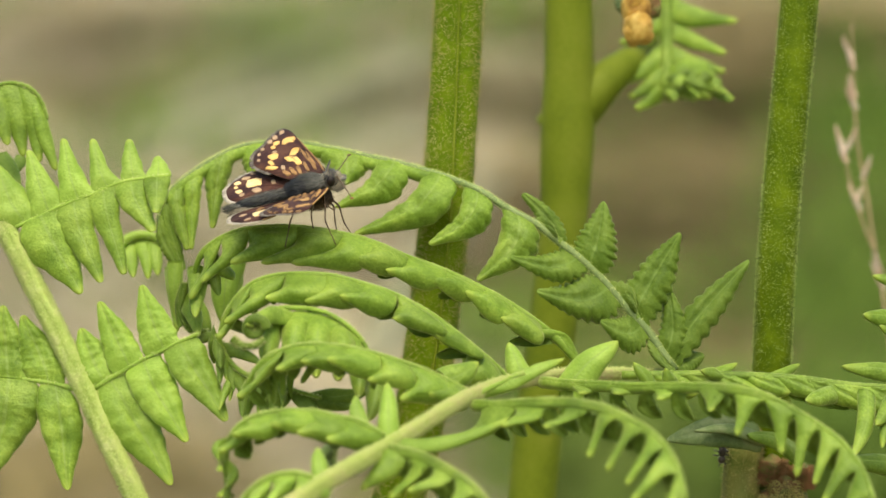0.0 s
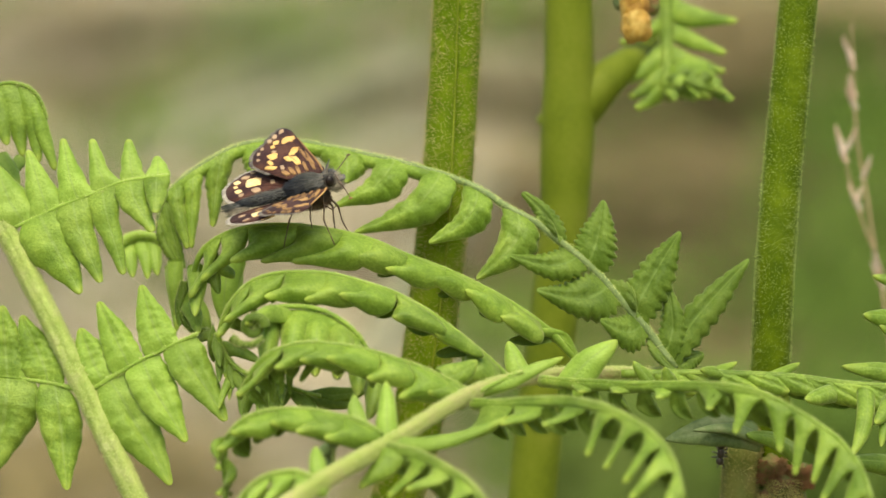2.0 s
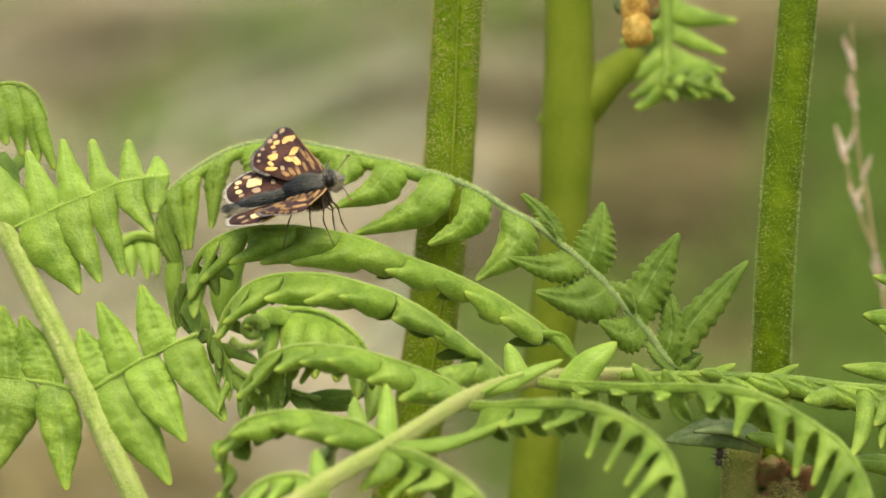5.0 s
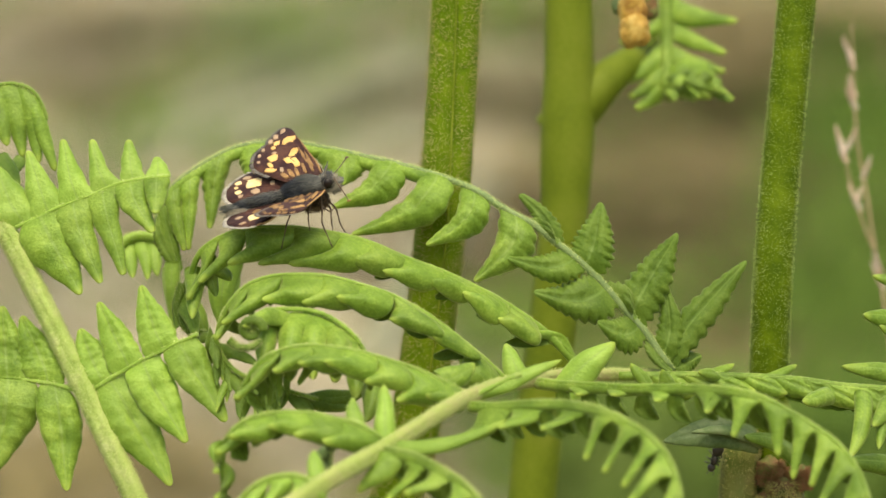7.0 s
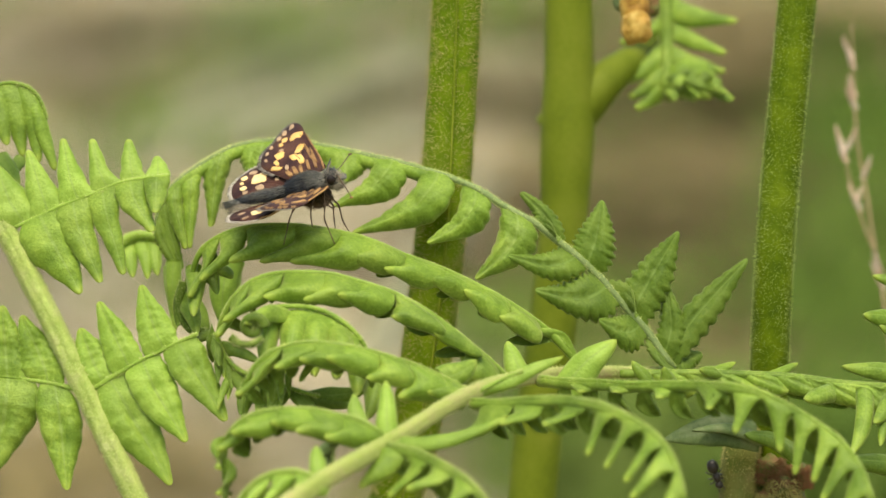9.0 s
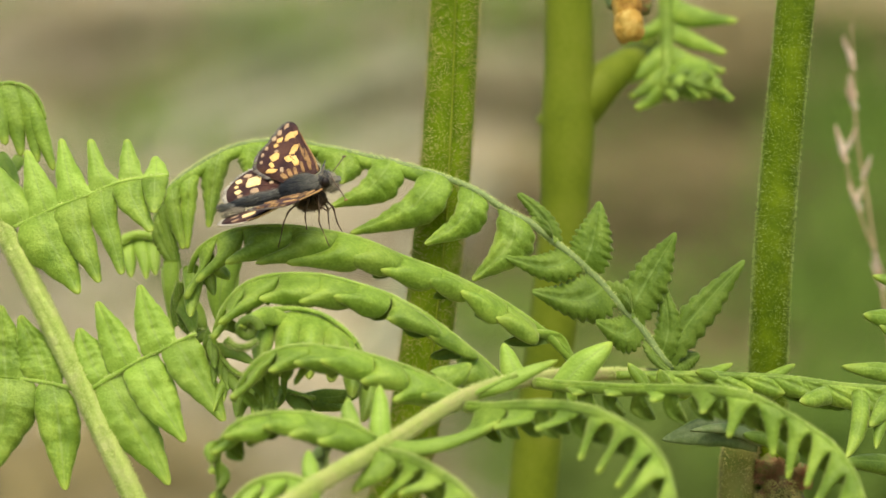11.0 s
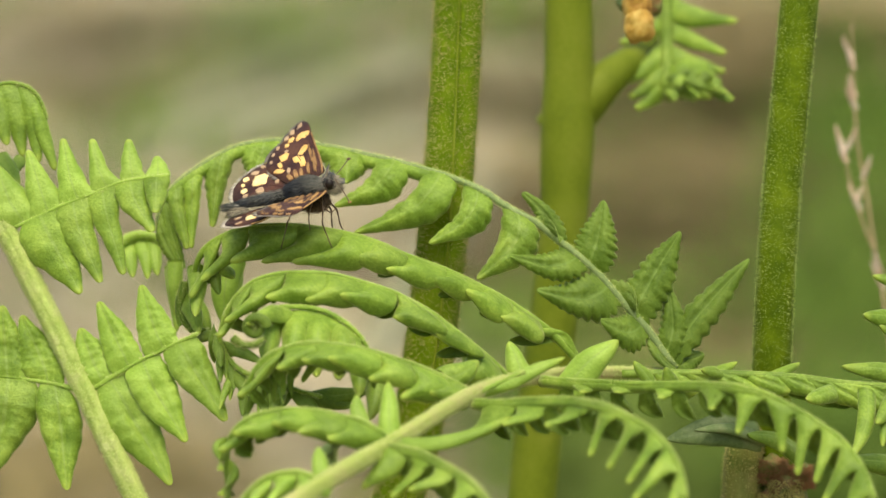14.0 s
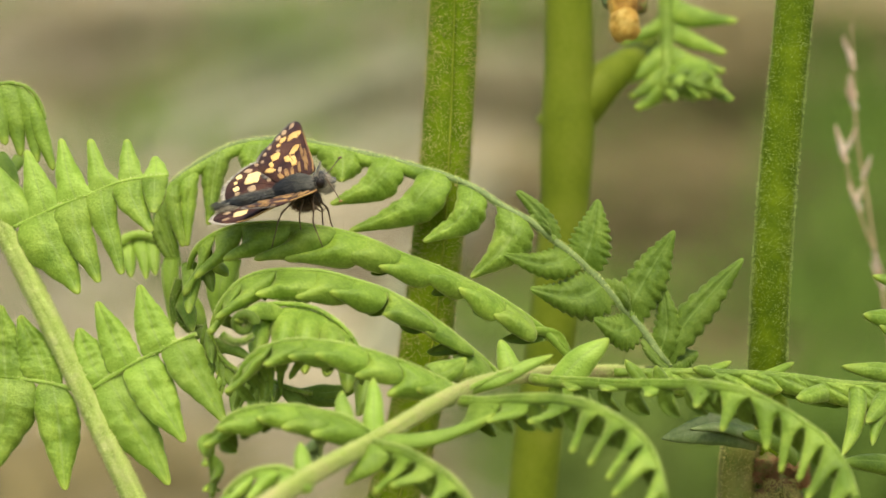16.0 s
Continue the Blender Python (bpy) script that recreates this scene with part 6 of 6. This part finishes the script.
def motions():
    at = frond.matrix_basis.translation.copy()
    walk(frond, [
        (0, sway(at, 0.00, -0.00, -0.00, -0.00)), (0.5, sway(at, -0.05, -0.03, -0.19, -0.09)), (1, sway(at, 0.00, 0.02, 0.09, -0.37)),
        (1.5, sway(at, -0.05, -0.03, -0.19, -0.09)), (2, sway(at, 0.03, 0.13, 0.01, -0.19)), (2.5, sway(at, -0.16, -0.00, -0.00, -0.17)),
        (3, sway(at, -0.03, 0.02, 0.09, -0.18)), (3.5, sway(at, -0.16, -0.01, 0.27, -0.17)), (4, sway(at, -0.08, -0.03, 0.18, 0.10)),
        (6.5, sway(at, -0.27, 0.02, 0.09, -0.25)), (7, sway(at, -0.30, -0.03, 0.18, -0.06)), (7.5, sway(at, -0.27, -0.00, -0.00, -0.25)),
        (8, sway(at, -0.32, 0.02, 0.09, -0.34)), (8.5, sway(at, -0.41, -0.03, -0.19, -0.51)), (9, sway(at, -0.19, 0.11, -0.08, 0.02)),
        (11.5, sway(at, -0.41, 0.07, 0.38, -0.51)), (12, sway(at, -0.14, -0.00, -0.00, -0.26)), (12.5, sway(at, -0.32, 0.22, -0.53, -0.34)),
        (13, sway(at, -0.14, 0.21, 0.11, -0.26)), (13.5, sway(at, -0.03, 0.02, 0.09, -0.18)), (14, sway(at, -0.02, 0.13, 0.01, 0.09)),
        (14.5, sway(at, 0.24, 0.02, 0.09, 0.44)), (15, sway(at, -0.03, -0.03, -0.19, -0.18)), (15.5, sway(at, -0.10, 0.08, -0.27, 0.19)),
        (16, sway(at, -0.36, 0.16, -0.17, -1.16)),
    ])
    for plant in (plant_ridged, plant_hairy):
        at = plant.matrix_basis.translation.copy()
        walk(plant, [
        (0, sway(at, 0.00, -0.00)), (0.5, sway(at, 0.00, -0.00)), (1, sway(at, -0.13, -0.00)), (1.5, sway(at, -0.13, -0.00)),
        (2, sway(at, -0.13, 0.06)), (2.5, sway(at, -0.13, -0.00)), (3, sway(at, -0.13, -0.00)), (3.5, sway(at, -0.13, -0.13)),
        (4, sway(at, 0.00, -0.13)), (6.5, sway(at, -0.31, -0.00)), (7, sway(at, -0.31, -0.13)), (7.5, sway(at, -0.31, -0.00)),
        (8, sway(at, -0.44, -0.00)), (8.5, sway(at, -0.50, -0.00)), (9, sway(at, -0.25, 0.06)), (11.5, sway(at, -0.44, 0.06)),
        (12, sway(at, -0.25, -0.00)), (12.5, sway(at, -0.44, 0.25)), (13, sway(at, -0.25, 0.19)), (13.5, sway(at, -0.13, -0.00)),
        (14, sway(at, 0.00, 0.06)), (14.5, sway(at, 0.25, -0.00)), (15, sway(at, 0.00, -0.00)), (15.5, sway(at, 0.00, 0.06)),
        (16, sway(at, -0.50, 0.19)),
        ])
    at = side_frond.matrix_basis.translation.copy()
    walk(side_frond, [
        (0, sway(at, 0.00, -0.00)), (0.5, sway(at, 0.00, -0.00)), (1, sway(at, -0.06, -0.00)), (1.5, sway(at, 0.00, -0.00)),
        (2, sway(at, -0.06, -0.00)), (2.5, sway(at, -0.06, -0.00)), (3, sway(at, -0.06, -0.00)), (3.5, sway(at, -0.06, -0.00)),
        (4, sway(at, -0.06, -0.00)), (6.5, sway(at, -0.18, -0.06)), (7, sway(at, -0.06, -0.06)), (7.5, sway(at, -0.25, -0.00)),
        (8, sway(at, -0.18, -0.00)), (8.5, sway(at, -0.06, -0.00)), (9, sway(at, -0.06, -0.00)), (11.5, sway(at, -0.25, -0.00)),
        (12, sway(at, -0.06, -0.00)), (12.5, sway(at, -0.37, -0.00)), (13, sway(at, 0.00, 0.12)), (13.5, sway(at, -0.06, -0.00)),
        (14, sway(at, -0.06, -0.00)), (14.5, sway(at, 0.25, -0.00)), (15, sway(at, 0.00, -0.00)), (15.5, sway(at, 0.00, 0.12)),
        (16, sway(at, -0.25, -0.00)),
    ])
    at = bud.matrix_basis.translation.copy()
    walk(bud, [
        (0, sway(at, 0.00, -0.00)), (0.5, sway(at, 0.13, 0.13)), (1, sway(at, -0.20, 0.13)), (1.5, sway(at, -0.07, 0.20)), (2, sway(at, -0.20, 0.33)),
        (2.5, sway(at, -0.33, 0.13)), (3, sway(at, -0.20, -0.00)), (3.5, sway(at, -0.07, -0.20)), (4, sway(at, 0.20, -0.20)),
        (6.5, sway(at, -0.72, -0.07)), (7, sway(at, -0.39, -0.20)), (7.5, sway(at, -0.33, 0.13)), (8, sway(at, -0.39, -0.00)),
        (8.5, sway(at, -0.72, 0.13)), (9, sway(at, -0.20, 0.20)), (11.5, sway(at, -1.18, 0.39)), (12, sway(at, 0.13, 0.13)),
        (12.5, sway(at, -0.72, 0.59)), (13, sway(at, 0.92, 0.59)), (13.5, sway(at, 0.13, 0.13)), (14, sway(at, 0.13, 0.33)),
        (14.5, sway(at, 0.59, -0.00)), (15, sway(at, 0.33, -0.00)), (15.5, sway(at, 0.39, 0.39)), (16, sway(at, -1.58, 0.53)),
    ])
    walk(butterfly, [
        (0, sit(0.00, -0.00, 0.00)), (0.5, sit(0.00, 0.12, 0.16)), (1, sit(-0.18, -0.01, 0.32)), (1.5, sit(-0.12, 0.12, 0.16)),
        (2, sit(-0.12, 0.01, -0.14)), (2.5, sit(-0.18, -0.00, 0.01)), (3, sit(-0.18, -0.05, -0.15)), (3.5, sit(-0.31, -0.24, -0.14)),
        (4, sit(0.00, -0.05, -0.16)), (6.5, sit(-0.43, -0.14, -0.94)), (7, sit(-0.31, -0.21, -0.78)), (7.5, sit(-0.43, -0.13, -1.10)),
        (8, sit(-0.49, -0.13, -1.10)), (8.5, sit(-0.68, -0.12, -1.44)), (9, sit(0.00, 0.19, -1.44)), (11.5, sit(-0.68, -0.20, -1.08)),
        (12, sit(-0.49, -0.26, -2.30)), (12.5, sit(-0.49, 0.22, -2.12)), (13, sit(-0.49, -0.28, -1.95)), (13.5, sit(-0.31, -0.36, -2.85)),
        (14, sit(-0.18, -0.26, -2.31)), (14.5, sit(0.18, -0.44, -2.49)), (15, sit(-0.31, -0.37, -2.67)), (15.5, sit(-0.12, -0.07, -2.50)),
        (16, sit(-1.17, -0.13, -2.50)),
    ])
    walk(fore_far, [(t, hinge((0.9, 0.7, 1.0), 1, *q)) for t, q in (
        (0, (6, 0, 0)), (2, (6.5, -0.5, -1)), (4, (7, -1, -2)), (6.5, (8, -2, -4)), (8, (8, -4, -6)), (9, (9, -6, -10)), (11.5, (12, -8, -12)), (12.5, (13, -10, -13)), (13.5, (13, -12, -14)), (14.5, (11, -12, -14)), (16, (11, -12, -14)))])
    walk(hind_far, [(t, hinge((0.0, 0.7, -0.1), 1, *q)) for t, q in (
        (0, (4, 0, 0)), (2, (5, -1, -1)), (4, (6, -2, -2)), (6.5, (5.5, -4, -2)), (8, (7, -6, -4)), (9, (8, -8, -5)), (11.5, (9, -8, -6)), (12.5, (8, -10, -5)), (13.5, (12, -12, -7)), (14.5, (13, -12, -8)), (16, (13, -14, -8)))])
    walk(hind_near, [(t, hinge((0.0, -0.7, -0.6), -1, *q)) for t, q in (
        (0, (8, -6, 0)), (2, (8.5, -6, -1)), (4, (9, -6, -2)), (6.5, (5, -3, -1)), (8, (6, -4, -1)), (9, (8, -4, -2)), (11.5, (11, 2, -5)), (12.5, (6, 2, -3)), (13.5, (8, 2, -5)), (14.5, (8, 2, -5)), (16, (6, 7, -3)))])
    walk(fore_near, [(t, hinge((0.9, -0.7, -0.4), -1, *q)) for t, q in (
        (0, (11.5, -6, 0)), (2, (11.5, -6, 0)), (4, (11.5, -5, 0)), (6.5, (12, -5, 0)), (8, (12, -4, 0)), (9, (13, -4, 0)), (11.5, (15.5, -2, 0)), (12.5, (13, -2, 0)), (13.5, (12.5, -2, 0)), (14.5, (11, -2, 0)), (16, (15.5, 0, 0)))])
    climb = lambda x, y, z, way: pose(x * 0.001, y * 0.001, z * 0.001, 0, 0, 0) @ pose(0, 0, 0, 0, way, 0) @ pose(0, 0, 0, 60, 0, 0)
    walk(ant, [
        (0, climb(30.9, 6.3, 526.9, 95)), (4, climb(30.6, 6.3, 526.6, 95)), (6.5, climb(30.5, 6.3, 526.4, 100)), (7, climb(30.1, 6.3, 525.9, 110)), (7.5, climb(29.7, 6.3, 525.4, 112)),
        (8, climb(29.7, 6.3, 525.0, 95)), (8.5, climb(29.8, 6.3, 524.4, 75)), (9, climb(30.1, 6.3, 524.0, 70)), (9.5, climb(30.5, 6.1, 522.6, 75)),
        (10.2, climb(30.6, 5.0, 518.5, 90)), (11.5, climb(31.1, 4.0, 513.6, 80)), (16, climb(31.6, 3.7, 511.7, 80)),
    ])


motions()
